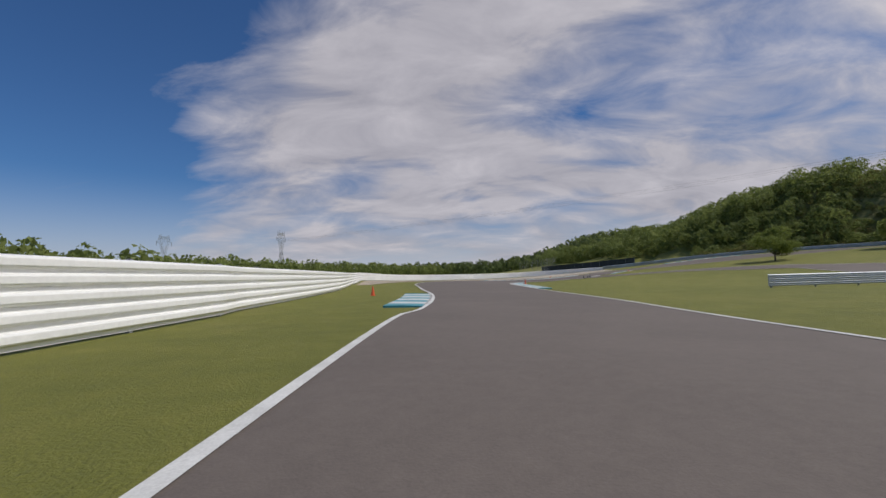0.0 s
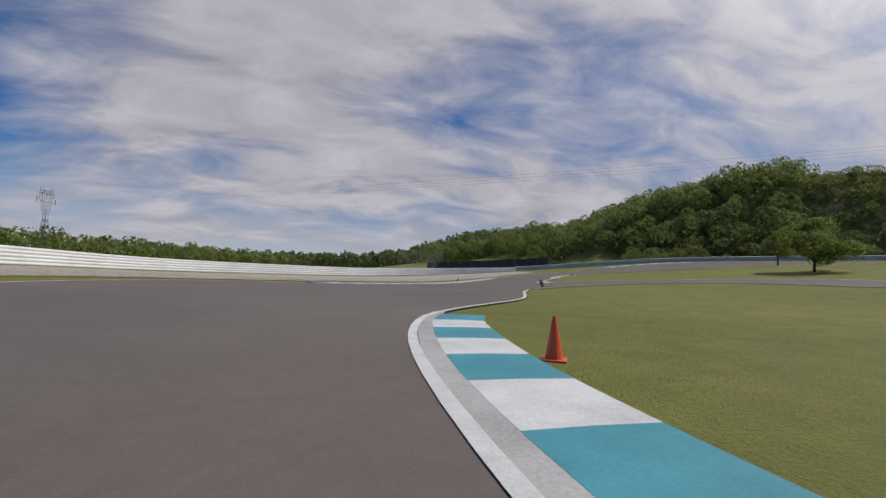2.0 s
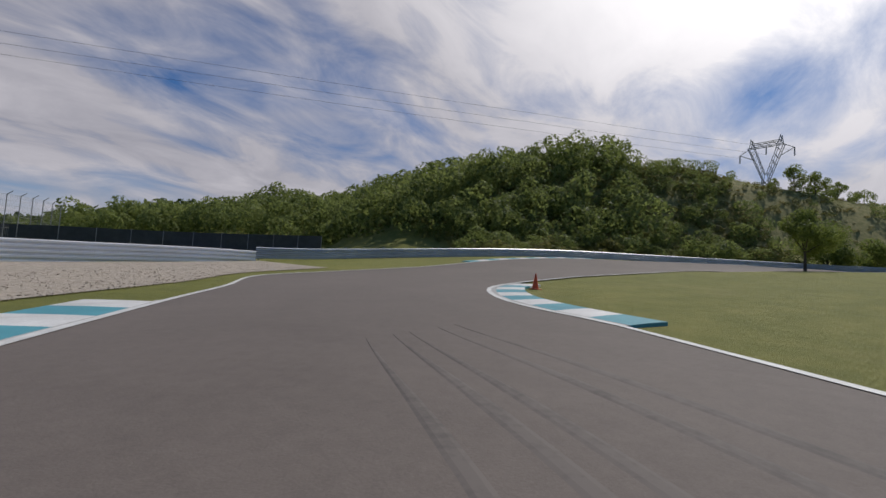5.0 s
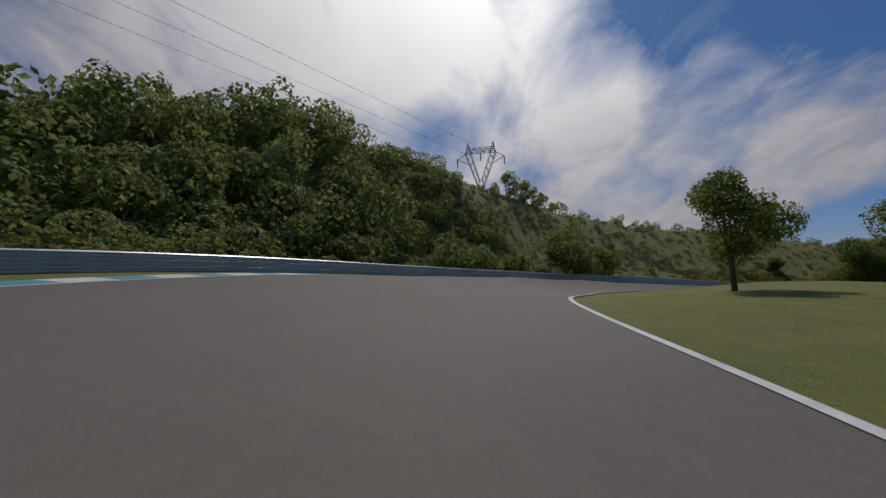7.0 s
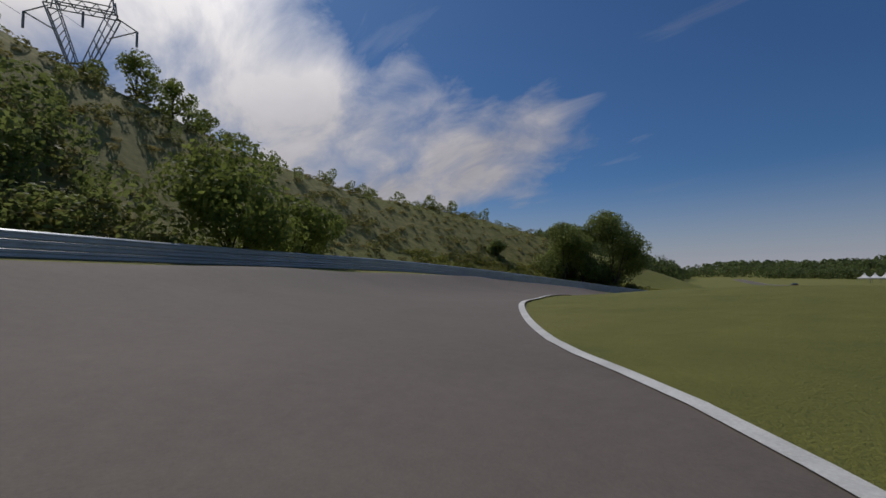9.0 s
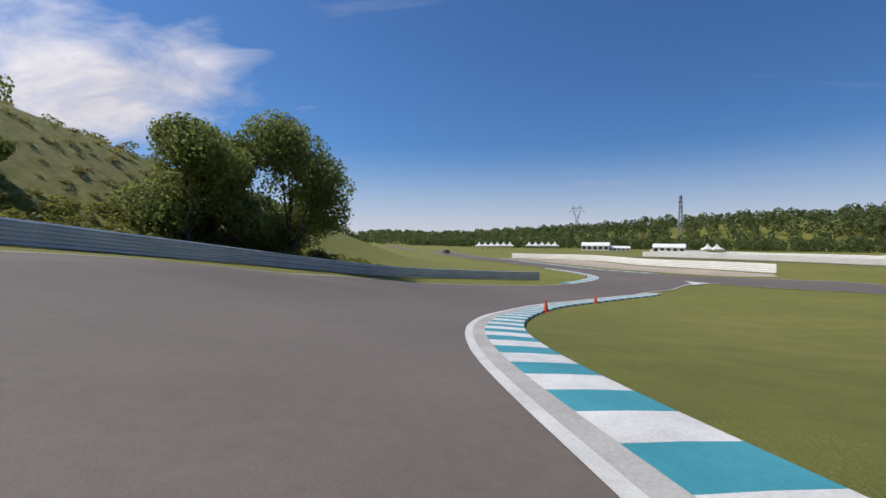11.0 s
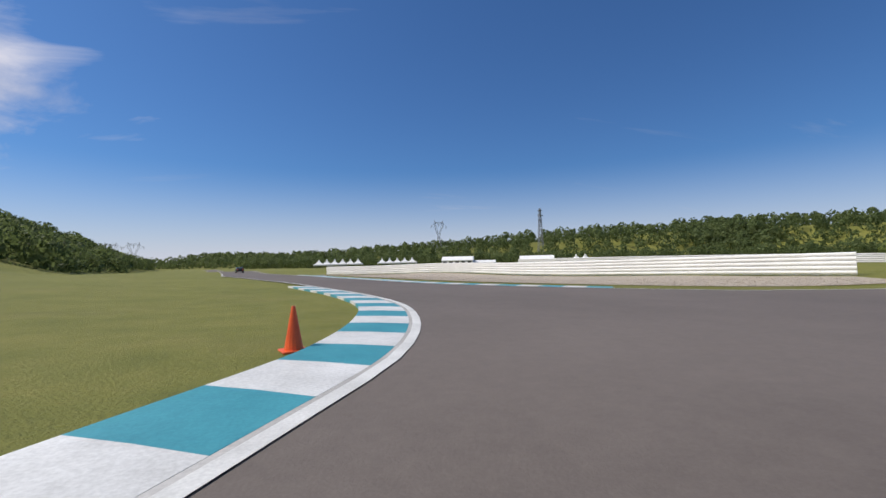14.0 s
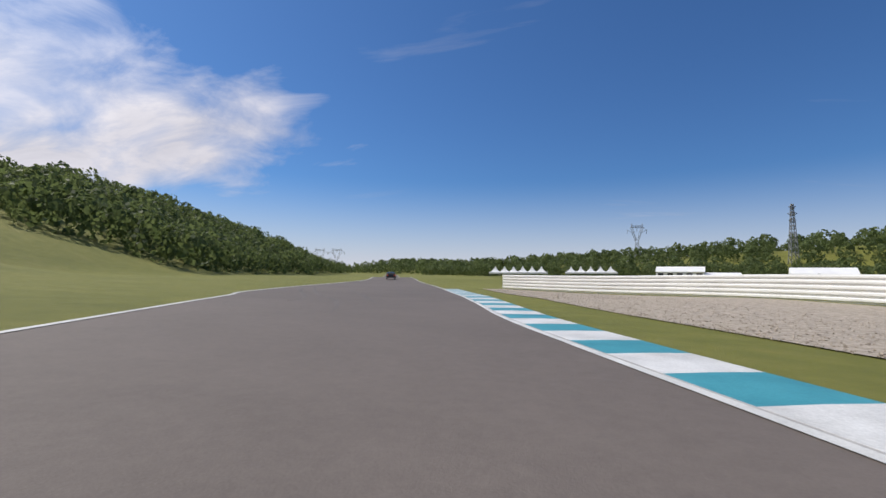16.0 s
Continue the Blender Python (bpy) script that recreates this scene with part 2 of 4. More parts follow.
# foot of the guard rail round the bend
RAIL_FOOT = np.array([
    (60, 136, 3.0), (72, 132, 4.1), (84.8, 127.1, 5.05), (90.5, 124, 5.35), (100, 118, 5.6), (107.8, 110.8, 5.75), (115.4, 101, 5.75), (121.4, 90, 5.7), (125.2, 79.3, 5.4),
    (127.8, 63.5, 4.35), (127.6, 59.5, 4.0), (127.2, 52.5, 3.3), (125, 42.5, 2.15), (121.6, 34.5, 1.2), (117.3, 28.8, .8), (109, 23.6, .35), (77, 103.5, 3.8)])
MIDDLE = np.array([(25, 34, -.45), (44, 37, -.55), (62, 41, -.4), (68, 90, 2.5), (58, 95, 1.9), (117.4, 67, 3.4), (115.8, 75.5, 4.0), (117.5, 59, 2.5), (119.5, 53, 2.15), (116.5, 49.8, 1.55), (113.3, 41.3, .85),
                   (111.7, 71, 3.15), (112.4, 63.2, 2.42), (111.2, 55, 1.58), (108.6, 46.4, .9),
                   (96, 91.5, 4.75), (91, 94.5, 4.65), (88, 88, 4.55), (101, 82.5, 4.5), (84.5, 97, 4.25), (95, 82, 4.4)])
PROFILE = np.vstack([PROFILE, BANK, RAIL_FOOT, MIDDLE])
# wooded ridges: x, y, height over the fields, reach to either side
RIDGES = [
    (60, [(88, 234, 5), (106, 216, 13), (122, 210, 17.5), (134, 200, 20.5), (135, 181, 22.5), (134, 160, 22.6), (134, 141, 22.2), (148, 121, 21), (160, 98, 16), (167, 75, 14), (172, 50, 14.3), (178, 25, 12.5), (186, 0, 8)]),
    (58, [(50, 330, 0), (64, 324, 3), (82, 318, 9), (104, 322, 16), (139, 341, 25), (200, 355, 27), (270, 340, 24)]),
    (62, [(222, -50, 12), (248, -90, 21), (268, -130, 24), (285, -175, 23), (305, -235, 20), (340, -310, 13), (420, -420, 8)]),
    (120, [(-420, -120, 19), (-281, -228, 24), (-217, -366, 31), (-86, -370, 24), (57, -430, 14), (200, -520, 7), (340, -640, 14)]),
    (75, [(20, 430, 0), (75, 335, 1), (125, 300, 8), (210, 290, 10)]),
    (70, [(-150, -40, 3), (-150, 100, 4), (-120, 250, 4), (-40, 420, 4)]),
]


# places by the outer barrier and the far straight, round which the land stays level with the road
KEEP_LOW = [(50, 137), (60, 136), (72, 132), (84, 127.5), (95.5, 121.5), (105, 114), (113.5, 104.5), (119.5, 94.5), (124, 84), (126.8, 73), (127.8, 63), (127.3, 53), (125.5, 44), (122, 35), (117.5, 28.8),
            (113, 25.8), (105, 12), (126, -38), (147, -88), (175, -155), (205, -225), (240, -310)]
INFIELD = [tuple(p[:2]) for p in PROFILE[:31]]


def line_gap(x, y, pts):
    """Distance to a line of straight stretches."""
    best = np.full(x.shape, 1e18)
    for (ax, ay), (bx, by) in zip(pts, pts[1:]):
        dx, dy = bx - ax, by - ay
        k = np.clip(((x - ax) * dx + (y - ay) * dy) / (dx * dx + dy * dy), 0, 1)
        best = np.minimum(best, (x - ax - k * dx) ** 2 + (y - ay - k * dy) ** 2)
    return np.sqrt(best)


def ridge_height(x, y):
    total = np.zeros_like(x)
    for reach, pts in RIDGES:
        best, lift_ = np.full(x.shape, 1e9), np.zeros_like(x)
        for (ax, ay, ah), (bx, by, bh) in zip(pts, pts[1:]):
            dx, dy = bx - ax, by - ay
            s = np.clip(((x - ax) * dx + (y - ay) * dy) / (dx * dx + dy * dy), 0, 1)
            d = np.hypot(x - ax - s * dx, y - ay - s * dy)
            lift_ = np.where(d < best, ah + s * (bh - ah), lift_)
            best = np.minimum(best, d)
        total = np.maximum(total, lift_ * np.clip(1 - (best / reach) ** 2, 0, 1) ** 1.5)
    return total


def _bend(r2):
    return 0.5 * r2 * np.log(r2 + 1e-9)


def _sheet():
    """Weights of a thin bent sheet laid through the known heights."""
    xy, n = PROFILE[:, :2], len(PROFILE)
    m = np.zeros((n + 3, n + 3))
    m[:n, :n] = _bend(((xy[:, None] - xy[None]) ** 2).sum(2)) + np.eye(n) * 12.0
    m[:n, n], m[n, :n] = 1, 1
    m[:n, n + 1:], m[n + 1:, :n] = xy, xy.T
    return np.linalg.solve(m, np.r_[PROFILE[:, 2], 0, 0, 0])


SHEET = _sheet()


def ground(x, y):
    """Height of the land; x and y are arrays or numbers."""
    x, y = np.asarray(x, float), np.asarray(y, float)
    near, total, close = np.zeros_like(x), np.zeros_like(x), np.full(x.shape, 1e9)
    sheet = SHEET[-3] + SHEET[-2] * x + SHEET[-1] * y
    for (px, py, pz), k_ in zip(PROFILE, SHEET):
        r2 = (x - px) ** 2 + (y - py) ** 2
        k = 1 / (r2 + 30) ** 2
        near, total, close = near + k * pz, total + k, np.minimum(close, r2)
        sheet = sheet + k_ * _bend(r2)
    s = np.clip((np.sqrt(close) - 16) / 30, 0, 1)
    s = s * s * (3 - 2 * s)
    near = sheet * (1 - s) + near / total * s
    hills = ridge_height(x, y)
    if hills.max() > 0:
        gap = np.minimum(line_gap(x, y, KEEP_LOW), line_gap(x, y, INFIELD))
        s = np.clip((gap - 3.0) / 27, 0, 1)
        hills = hills * s * s * (3 - 2 * s)
    return near + hills


def gz(x, y):
    return float(ground(x, y))


# ======== small building helpers ========


def part(name, bm, mat, parent=None, label=""):
    mesh = bpy.data.meshes.new(name)
    bm.to_mesh(mesh)
    bm.free()
    mesh.materials.append(mat)
    ob = new(name, mesh)
    ob.parent = parent
    if label:
        ob["label"] = label
    return ob


def mesh_part(name, verts, faces, mat, parent=None, label="", smooth=False):
    mesh = bpy.data.meshes.new(name)
    mesh.from_pydata([tuple(map(float, v)) for v in verts], [], faces)
    mesh.materials.append(mat)
    if smooth:
        mesh.shade_smooth()
    mesh.update()
    ob = new(name, mesh)
    ob.parent = parent
    if label:
        ob["label"] = label
    return ob


def thing(name, at=(0, 0, 0)):
    ob = new(name)
    ob.location = at
    ob.empty_display_size = 0.2
    return ob


def box(bm, x0, x1, y0, y1, z0, z1, bevel=0.0):
    vs = [bm.verts.new(p) for p in ((x0, y0, z0), (x1, y0, z0), (x1, y1, z0), (x0, y1, z0), (x0, y0, z1), (x1, y0, z1), (x1, y1, z1), (x0, y1, z1))]
    fs = [bm.faces.new([vs[i] for i in f]) for f in ((3, 2, 1, 0), (4, 5, 6, 7), (0, 1, 5, 4), (1, 2, 6, 5), (2, 3, 7, 6), (3, 0, 4, 7))]
    if bevel:
        edges = {e for f in fs for e in f.edges}
        bmesh.ops.bevel(bm, geom=list(edges), offset=bevel, segments=1, affect="EDGES")
    return vs


def tube(bm, a, b, r0, r1, sides=6):
    a, b = Vector(a), Vector(b)
    turn = (b - a).to_track_quat("Z", "Y").to_matrix()
    rings = []
    for c, r in ((a, r0), (b, r1)):
        rings.append([bm.verts.new(c + turn @ Vector((r * math.cos(k * math.tau / sides), r * math.sin(k * math.tau / sides), 0))) for k in range(sides)])
    for k in range(sides):
        bm.faces.new((rings[0][k], rings[0][(k + 1) % sides], rings[1][(k + 1) % sides], rings[1][k]))
    bm.faces.new(rings[0][::-1]), bm.faces.new(rings[1])


def smooth_line(points, step):
    """A rounded line through the points, resampled at even steps (plan only)."""
    p = np.array(points, float)
    p = np.vstack([2 * p[0] - p[1], p, 2 * p[-1] - p[-2]])
    fine_pts = []
    for i in range(1, len(p) - 2):
        a, b, c, d = p[i - 1:i + 3]
        for s in np.linspace(0, 1, 16, endpoint=False):
            fine_pts.append(0.5 * (2 * b + (c - a) * s + (2 * a - 5 * b + 4 * c - d) * s * s + (3 * b - a - 3 * c + d) * s ** 3))
    fine_pts.append(p[-2])
    q = np.array(fine_pts)
    run = np.r_[0, np.cumsum(np.hypot(*np.diff(q, axis=0).T))]
    count = max(2, int(round(run[-1] / step)) + 1)
    s = np.linspace(0, run[-1], count)
    return np.c_[np.interp(s, run, q[:, 0]), np.interp(s, run, q[:, 1])]


def left_normals(line):
    d = np.gradient(line, axis=0)
    d /= np.linalg.norm(d, axis=1)[:, None] + 1e-9
    return np.c_[-d[:, 1], d[:, 0]]


def drape(name, left, right, across, lift_, mat, parent=None, label=""):
    """A sheet laid on the land between two lines with equally many points."""
    n = len(left)
    s = np.linspace(0, 1, across)[None, :, None]
    xy = left[:, None, :] * (1 - s) + right[:, None, :] * s
    z = ground(xy[..., 0], xy[..., 1]) + lift_
    verts = np.concatenate([xy, z[..., None]], 2).reshape(-1, 3)
    faces = [(i * across + j, i * across + j + 1, (i + 1) * across + j + 1, (i + 1) * across + j) for i in range(n - 1) for j in range(across - 1)]
    faces = [f[::-1] for f in faces] if across and _clockwise(verts, faces[0]) else faces
    return mesh_part(name, verts, faces, mat, parent, label, smooth=True)


def _clockwise(v, f):
    a, b, c = (np.array(v[i][:2]) for i in f[:3])
    return (b[0] - a[0]) * (c[1] - a[1]) - (b[1] - a[1]) * (c[0] - a[0]) < 0


def resample(line, count):
    run = np.r_[0, np.cumsum(np.hypot(*np.diff(line, axis=0).T))]
    s = np.linspace(0, run[-1], count)
    return np.c_[np.interp(s, run, line[:, 0]), np.interp(s, run, line[:, 1])]


# ======== the circuit's edges, in the driving direction ========
LEFT = [(-1.7, -120), (-1.7, -40), (-1.6, 7), (-0.9, 15), (-0.65, 21), (-0.9, 28), (-1.9, 37), (-2.8, 46.5), (-3.6, 54), (-3.8, 61), (-3.1, 67), (-1.6, 72.7), (1.3, 77.2), (5.3, 80.6), (10.3, 83.5), (14.7, 87.7),
        (18.7, 91.7), (21.1, 94.3), (23.5, 97.3), (26.6, 101.9), (29.3, 105.7), (32.1, 110.2), (35.6, 114.9), (38.6, 118.4), (42.5, 123.2), (48.6, 124.8)]
LEFT_2 = [(48.6, 124.8), (56, 125.6), (64, 126), (72, 125), (80, 122.5), (88.5, 119), (97, 113.5), (105, 106.5), (111.5, 98.5), (117, 88.5), (120.5, 78),
          (122.3, 68), (123, 58), (122, 48), (118.8, 40.2), (114.2, 34.6), (108.9, 30.4), (105.7, 26.9)]
LEFT_3 = [(105.7, 26.9), (103.4, 23.2), (102.1, 20.1), (101.2, 17.4), (100.85, 14), (101.15, 10.2), (102.5, 5.7), (104.5, 1.0), (107.5, -5.8), (111.3, -13.2), (115.4, -21.4), (119.5, -29.6), (123.8, -38.8),
          (141.8, -88), (169.5, -155), (234, -310)]
RIGHT = [(7, -120), (7, -40), (7, 4), (7.8, 20), (7.9, 34), (8.2, 45), (8.4, 54), (9.4, 59.5), (11.4, 63.1), (16.5, 68.9), (18.9, 73), (20.8, 76.8), (23.3, 80.8)]
RIGHT_2 = [(33.6, 95.2), (36.2, 100.9), (39.1, 104.6), (40.6, 106.5), (41.9, 109), (43.6, 111), (46.2, 112.6), (50, 113), (55.4, 113)]
RIGHT_3 = [(55.4, 113), (64, 112), (72, 111.2), (78, 110.1), (82, 108.2), (87, 105.8), (92.2, 101.8), (95.6, 99.6), (100.7, 94.4), (104.8, 88), (107.5, 81.3), (109.6, 74.2), (111.4, 68), (111.8, 62),
           (111, 55.8), (109.9, 51.6), (108.3, 47.7), (106, 43.5), (103.4, 39.5), (101.4, 37), (99.8, 34.3), (96.5, 30.1), (94.5, 26.3), (92, 21.6), (90.2, 18.6)]
RIGHT_4 = [(83, 4), (87, 2.4), (91.8, -0.3), (96.4, -3.9), (98.7, -6.8), (100.6, -10.2), (102.4, -14.2), (104.1, -18.4), (106.4, -23.6), (108.3, -28.2), (111.3, -37), (121.2, -63.4), (140, -108), (168, -173), (233, -328)]
LINK_A = [(21, 84), (24.2, 82.2), (26.8, 84.2), (32.3, 87.5), (39.5, 89), (46.5, 86.5), (51.5, 80), (54, 66), (54.5, 50), (53.5, 36), (53, 25), (54.5, 17.5), (59, 14.4), (65, 13.6), (71, 11), (76, 6.6), (80, 4.6), (84, 3), (89, 1)]
LINK_B = [(29.5, 97.5), (33, 96.2), (36, 97), (41.5, 95.7), (47, 92.8), (57, 86), (63, 76), (65.5, 62), (65.5, 48), (64.5, 36), (64, 28.5), (65.5, 24.8), (70, 23.6), (76, 22.8), (82, 21), (86, 19.2), (88.2, 17.8), (90.3, 15.6), (96, 13)]

lines = {k: smooth_line(v, 1.0) for k, v in dict(L1=LEFT, L2=LEFT_2, L3=LEFT_3, R1=RIGHT, R2=RIGHT_2, R3=RIGHT_3, R4=RIGHT_4, A=LINK_A, B=LINK_B).items()}
all_left = np.vstack([lines["L1"], lines["L2"][1:], lines["L3"][1:]])
mouth_1 = smooth_line([RIGHT[-1], (28, 88), RIGHT_2[0]], 1.0)
mouth_2 = smooth_line([RIGHT_3[-1], (87.5, 10), RIGHT_4[0]], 1.0)
all_right = np.vstack([lines["R1"], mouth_1[1:], lines["R2"][1:], lines["R3"][1:], mouth_2[1:], lines["R4"][1:]])
# pair the two edges stretch by stretch, so that the sheet runs square across
CUTS = [((-1.7, -120), (7, -120)), ((-1.3, 29), (7.9, 34)), ((-4.8, 60), (9.4, 59.5)), ((10.1, 83.8), (20.8, 76.8)), ((29, 106), (36.9, 100.3)), ((42.5, 123.2), (44, 110.6)),
        ((64, 126), (64, 112)), ((88.5, 119), (87, 105.8)), ((111.5, 98.5), (100, 94)), ((122.3, 68), (110.6, 68)), ((122, 48), (109.3, 52)), ((108.9, 30.4), (101, 37.3)),
        ((103.2, 20.2), (93, 20.8)), ((102, 10), (87, 2.4)), ((107.5, -5.8), (100.6, -10.2)), ((119.5, -29.6), (107.6, -26.5)), ((234, -310), (233, -328))]


def nearest(line, p):
    return int(np.argmin(((line - np.array(p)) ** 2).sum(1)))


pairs_l, pairs_r = [], []
for (la, ra), (lb, rb) in zip(CUTS, CUTS[1:]):
    a = all_left[nearest(all_left, la):nearest(all_left, lb) + 1]
    b = all_right[nearest(all_right, ra):nearest(all_right, rb) + 1]
    count = max(len(a), len(b), 3)
    pairs_l.append(resample(a, count)[:-1]), pairs_r.append(resample(b, count)[:-1])
road = drape("road", np.vstack(pairs_l), np.vstack(pairs_r), 22, 0.05, ASPHALT)
tagged(road, "worn grey-brown asphalt race track with dark tyre marks", "race track", kind="structure")
count = max(len(lines["A"]), len(lines["B"]))
link = drape("road_link", resample(lines["A"], count), resample(lines["B"], count), 8, 0.044, ASPHALT)
tagged(link, "worn asphalt link road across the infield grass", "road", kind="structure")


# the land, a little lower under the asphalt

def stretched(lo, hi, step, far):
    mid = np.arange(lo, hi + step, step)
    grow, d = [], step
    while sum(grow) < far:
        d *= 1.13
        grow.append(d)
    g = np.cumsum(grow)
    return np.r_[(mid[0] - g)[::-1], mid, mid[-1] + g]


gx, gy = stretched(-60, 190, 1.6, 2600), stretched(-110, 180, 1.6, 2600)
XX, YY = np.meshgrid(gx, gy)
ZZ = ground(XX, YY)


def beneath(left, right):
    """Where the sheet lies well inside a strip of asphalt."""
    rim = np.vstack([left, right[::-1]])
    inside = np.zeros(XX.shape, bool)
    for (ax, ay), (bx, by) in zip(rim, np.roll(rim, -1, 0)):
        if ay != by:
            inside ^= ((ay > YY) != (by > YY)) & (XX < (bx - ax) * (YY - ay) / (by - ay) + ax)
    picked = np.argwhere(inside)
    for r, c_ in picked:
        if min(((left - (gx[c_], gy[r])) ** 2).sum(1).min(), ((right - (gx[c_], gy[r])) ** 2).sum(1).min()) < 2.2 ** 2:
            inside[r, c_] = False
    return inside


ZZ[beneath(all_left, all_right)] -= 0.22
ZZ[beneath(lines["A"], lines["B"])] -= 0.22
nx = len(gx)
ground_ob = mesh_part("ground", np.c_[XX.ravel(), YY.ravel(), ZZ.ravel()],
                      [(j * nx + i, j * nx + i + 1, (j + 1) * nx + i + 1, (j + 1) * nx + i) for j in range(len(gy) - 1) for i in range(nx - 1)], GRASS, smooth=True)
tagged(ground_ob, "mown green grass land rising into wooded hills", "ground", kind="structure")


def edge_line(line, width=0.16, side=1, lift_=0.062):
    nrm = left_normals(line) * side
    ob = drape("edge_line", line + nrm * 0.02, line + nrm * (0.02 + width), 2, lift_, LINE)
    return tagged(ob, "worn white painted line at the asphalt's edge", "line", kind="structure")


trim = {"A": lines["A"][4:-7], "B": lines["B"][5:-6]}
lines.update(trim)
for key, side in (("L1", -1), ("L2", -1), ("L3", -1), ("R1", 1), ("R2", 1), ("R3", 1), ("R4", 1), ("A", 1), ("B", -1)):
    edge_line(lines[key], side=side)


for left_, right_ in (([(35, 99.7), (32.6, 96.6), (31.8, 94.9)], [(35.2, 99.6), (33.6, 96.2), (34.4, 95.4)]), ([(91.7, 21.4), (90.9, 18.8), (90.4, 15.6)], [(91.4, 21.6), (89.7, 19.4), (88.2, 17.9)])):
    gore = drape("painted_gore", resample(smooth_line(left_, 0.5), 9), resample(smooth_line(right_, 0.5), 9), 4, 0.064, LINE)
    tagged(gore, "worn white painted wedge at the tip of the grass", "marking", kind="structure")


def kerb(points, side, blocks_first_teal=True, width=1.15, length=1.9, label="", group="kerbs", gutter=0.05):
    """A sloped kerb of painted blocks beside the asphalt; side 1 lies to the left of the line."""
    line = smooth_line(points, length / 4)
    nrm = left_normals(line) * side
    per = 4
    strip = drape("edge_strip", line - nrm * 0.05, line + nrm * (gutter + 0.04), 3, 0.056, STRIP)
    tagged(strip, "worn pale concrete strip along a kerb", "line", kind="structure")
    line = line + nrm * gutter
    root = thing("kerb", (line[0][0], line[0][1], gz(*line[0])))
    base = Vector(root.location)
    total = (len(line) - 1) // per
    for k in range(total):
        a = slice(k * per, k * per + per + 1)
        inner, outer = line[a], line[a] + nrm[a] * width
        verts, rows_ = [], [(inner, -0.1), (inner, 0.058), (inner * 0.5 + outer * 0.5, 0.078), (outer, 0.082), (outer, -0.12)]
        for pts, dz in rows_:
            z = ground(pts[:, 0], pts[:, 1]) + dz
            verts += [(p[0] - base.x, p[1] - base.y, q - base.z) for p, q in zip(pts, z)]
        m_ = per + 1
        faces = [(r * m_ + i, r * m_ + i + 1, (r + 1) * m_ + i + 1, (r + 1) * m_ + i) for r in range(4) for i in range(per)]
        faces += [tuple(r * m_ for r in range(5)), tuple(r * m_ + per for r in range(5))[::-1]]
        if side < 0:
            faces = [f[::-1] for f in faces]
        mesh_part("kerb_block", verts, faces, TEAL if (k % 2 == 0) == blocks_first_teal else WHITE_KERB, root)
    return tagged(root, label or "low sloping kerb of alternating teal and white painted blocks", "kerb", group)


kerb([(-0.75, 16.5), (-0.7, 23), (-1.0, 29.2)], 1, width=1.5, length=1.3)
kerb([(7.95, 38), (8.2, 45), (8.4, 54), (9.4, 59.5), (10.5, 62.3)], -1, length=1.4, gutter=0.24)
kerb([(7.5, 82.2), (10.3, 83.5), (14.7, 87.7), (18.7, 91.7), (21.1, 94.3), (23.5, 97.3), (26.6, 101.9), (29.3, 105.7), (32.1, 110.2), (35.6, 114.9)], 1, width=1.3, length=1.2)
kerb([(40.4, 106.2), (41.9, 109), (43.6, 111), (46.2, 112.6), (48.5, 112.9)], -1, width=1.0, length=1.1, gutter=0.12)
kerb([(64, 126), (72, 125), (80, 122.5), (84, 121)], 1, length=1.5)
kerb([(109.2, 75.5), (111.4, 68), (111.8, 62), (111, 55.8), (109.9, 51.6), (108.3, 47.7), (106, 43.5), (103.4, 39.5), (101.4, 37), (99.8, 34.3)], -1, width=0.95, length=0.72, gutter=0.26)
kerb([(105.5, 26.6), (103.4, 23.2), (102.1, 20.1), (101.2, 17.4), (100.85, 14), (101.15, 10.2), (102.5, 5.7), (104.5, 1.0), (106.0, -2.3)], 1, width=1.1, length=1.15)
kerb([(89.5, 1), (91.8, -0.3), (96.4, -3.9), (98.7, -6.8), (100.6, -10.2), (102.4, -14.2), (104.1, -18.4), (106.4, -23.6), (108.3, -28.2), (111.3, -37), (117.3, -53)], -1, width=1.4, length=1.35)

# ======== gravel beds ========
WALL_LINE = [(40, -185), (10, -160), (-4, -130), (-6.8, -100), (-6.8, -40), (-6.8, 9), (-7.3, 16), (-8.0, 27), (-9.3, 40), (-11.5, 54), (-13.2, 67), (-15, 80), (-15.2, 92), (-12, 106), (-5, 117), (4.1, 124.7), (12, 131), (21.5, 136.5), (33, 138.5), (50, 137.5)]
RAIL_LINE = [(50, 137.5), (60, 136), (72, 132), (84, 127.5), (95.5, 121.5), (105, 114), (113.5, 104.5), (119.5, 94.5), (124, 84), (126.8, 73), (127.8, 63), (127.3, 53), (125.5, 44), (122, 35), (117.5, 28.8), (113, 25.8), (108.6, 23.4)]
WALL_3 = [(71, -2), (76.3, -12.5), (84, -26), (90, -40), (98, -51), (106, -58), (113.5, -64)]
inner_1 = smooth_line([(-9.6, 56), (-8.2, 66), (-4.4, 75), (1.6, 81.2), (8, 88.2), (13, 93.6), (18.4, 98.4), (22.8, 102.8), (28.3, 110.6), (33.2, 116.4), (38.6, 121.2), (43, 125.6), (50, 128)], 2.0)
outer_1 = smooth_line([(-11.0, 56), (-12.6, 67), (-14.3, 80), (-14.5, 92), (-11.3, 105.6), (-4.5, 116.4), (4.5, 124), (12.4, 130.3), (21.7, 135.8), (33, 137.8), (50, 136.8)], 2.0)
count = max(len(inner_1), len(outer_1))
tagged(drape("gravel_bed", resample(outer_1, count), resample(inner_1, count), 10, 0.03, GRAVEL), "pale beige gravel trap before the white barrier", "gravel", kind="structure")
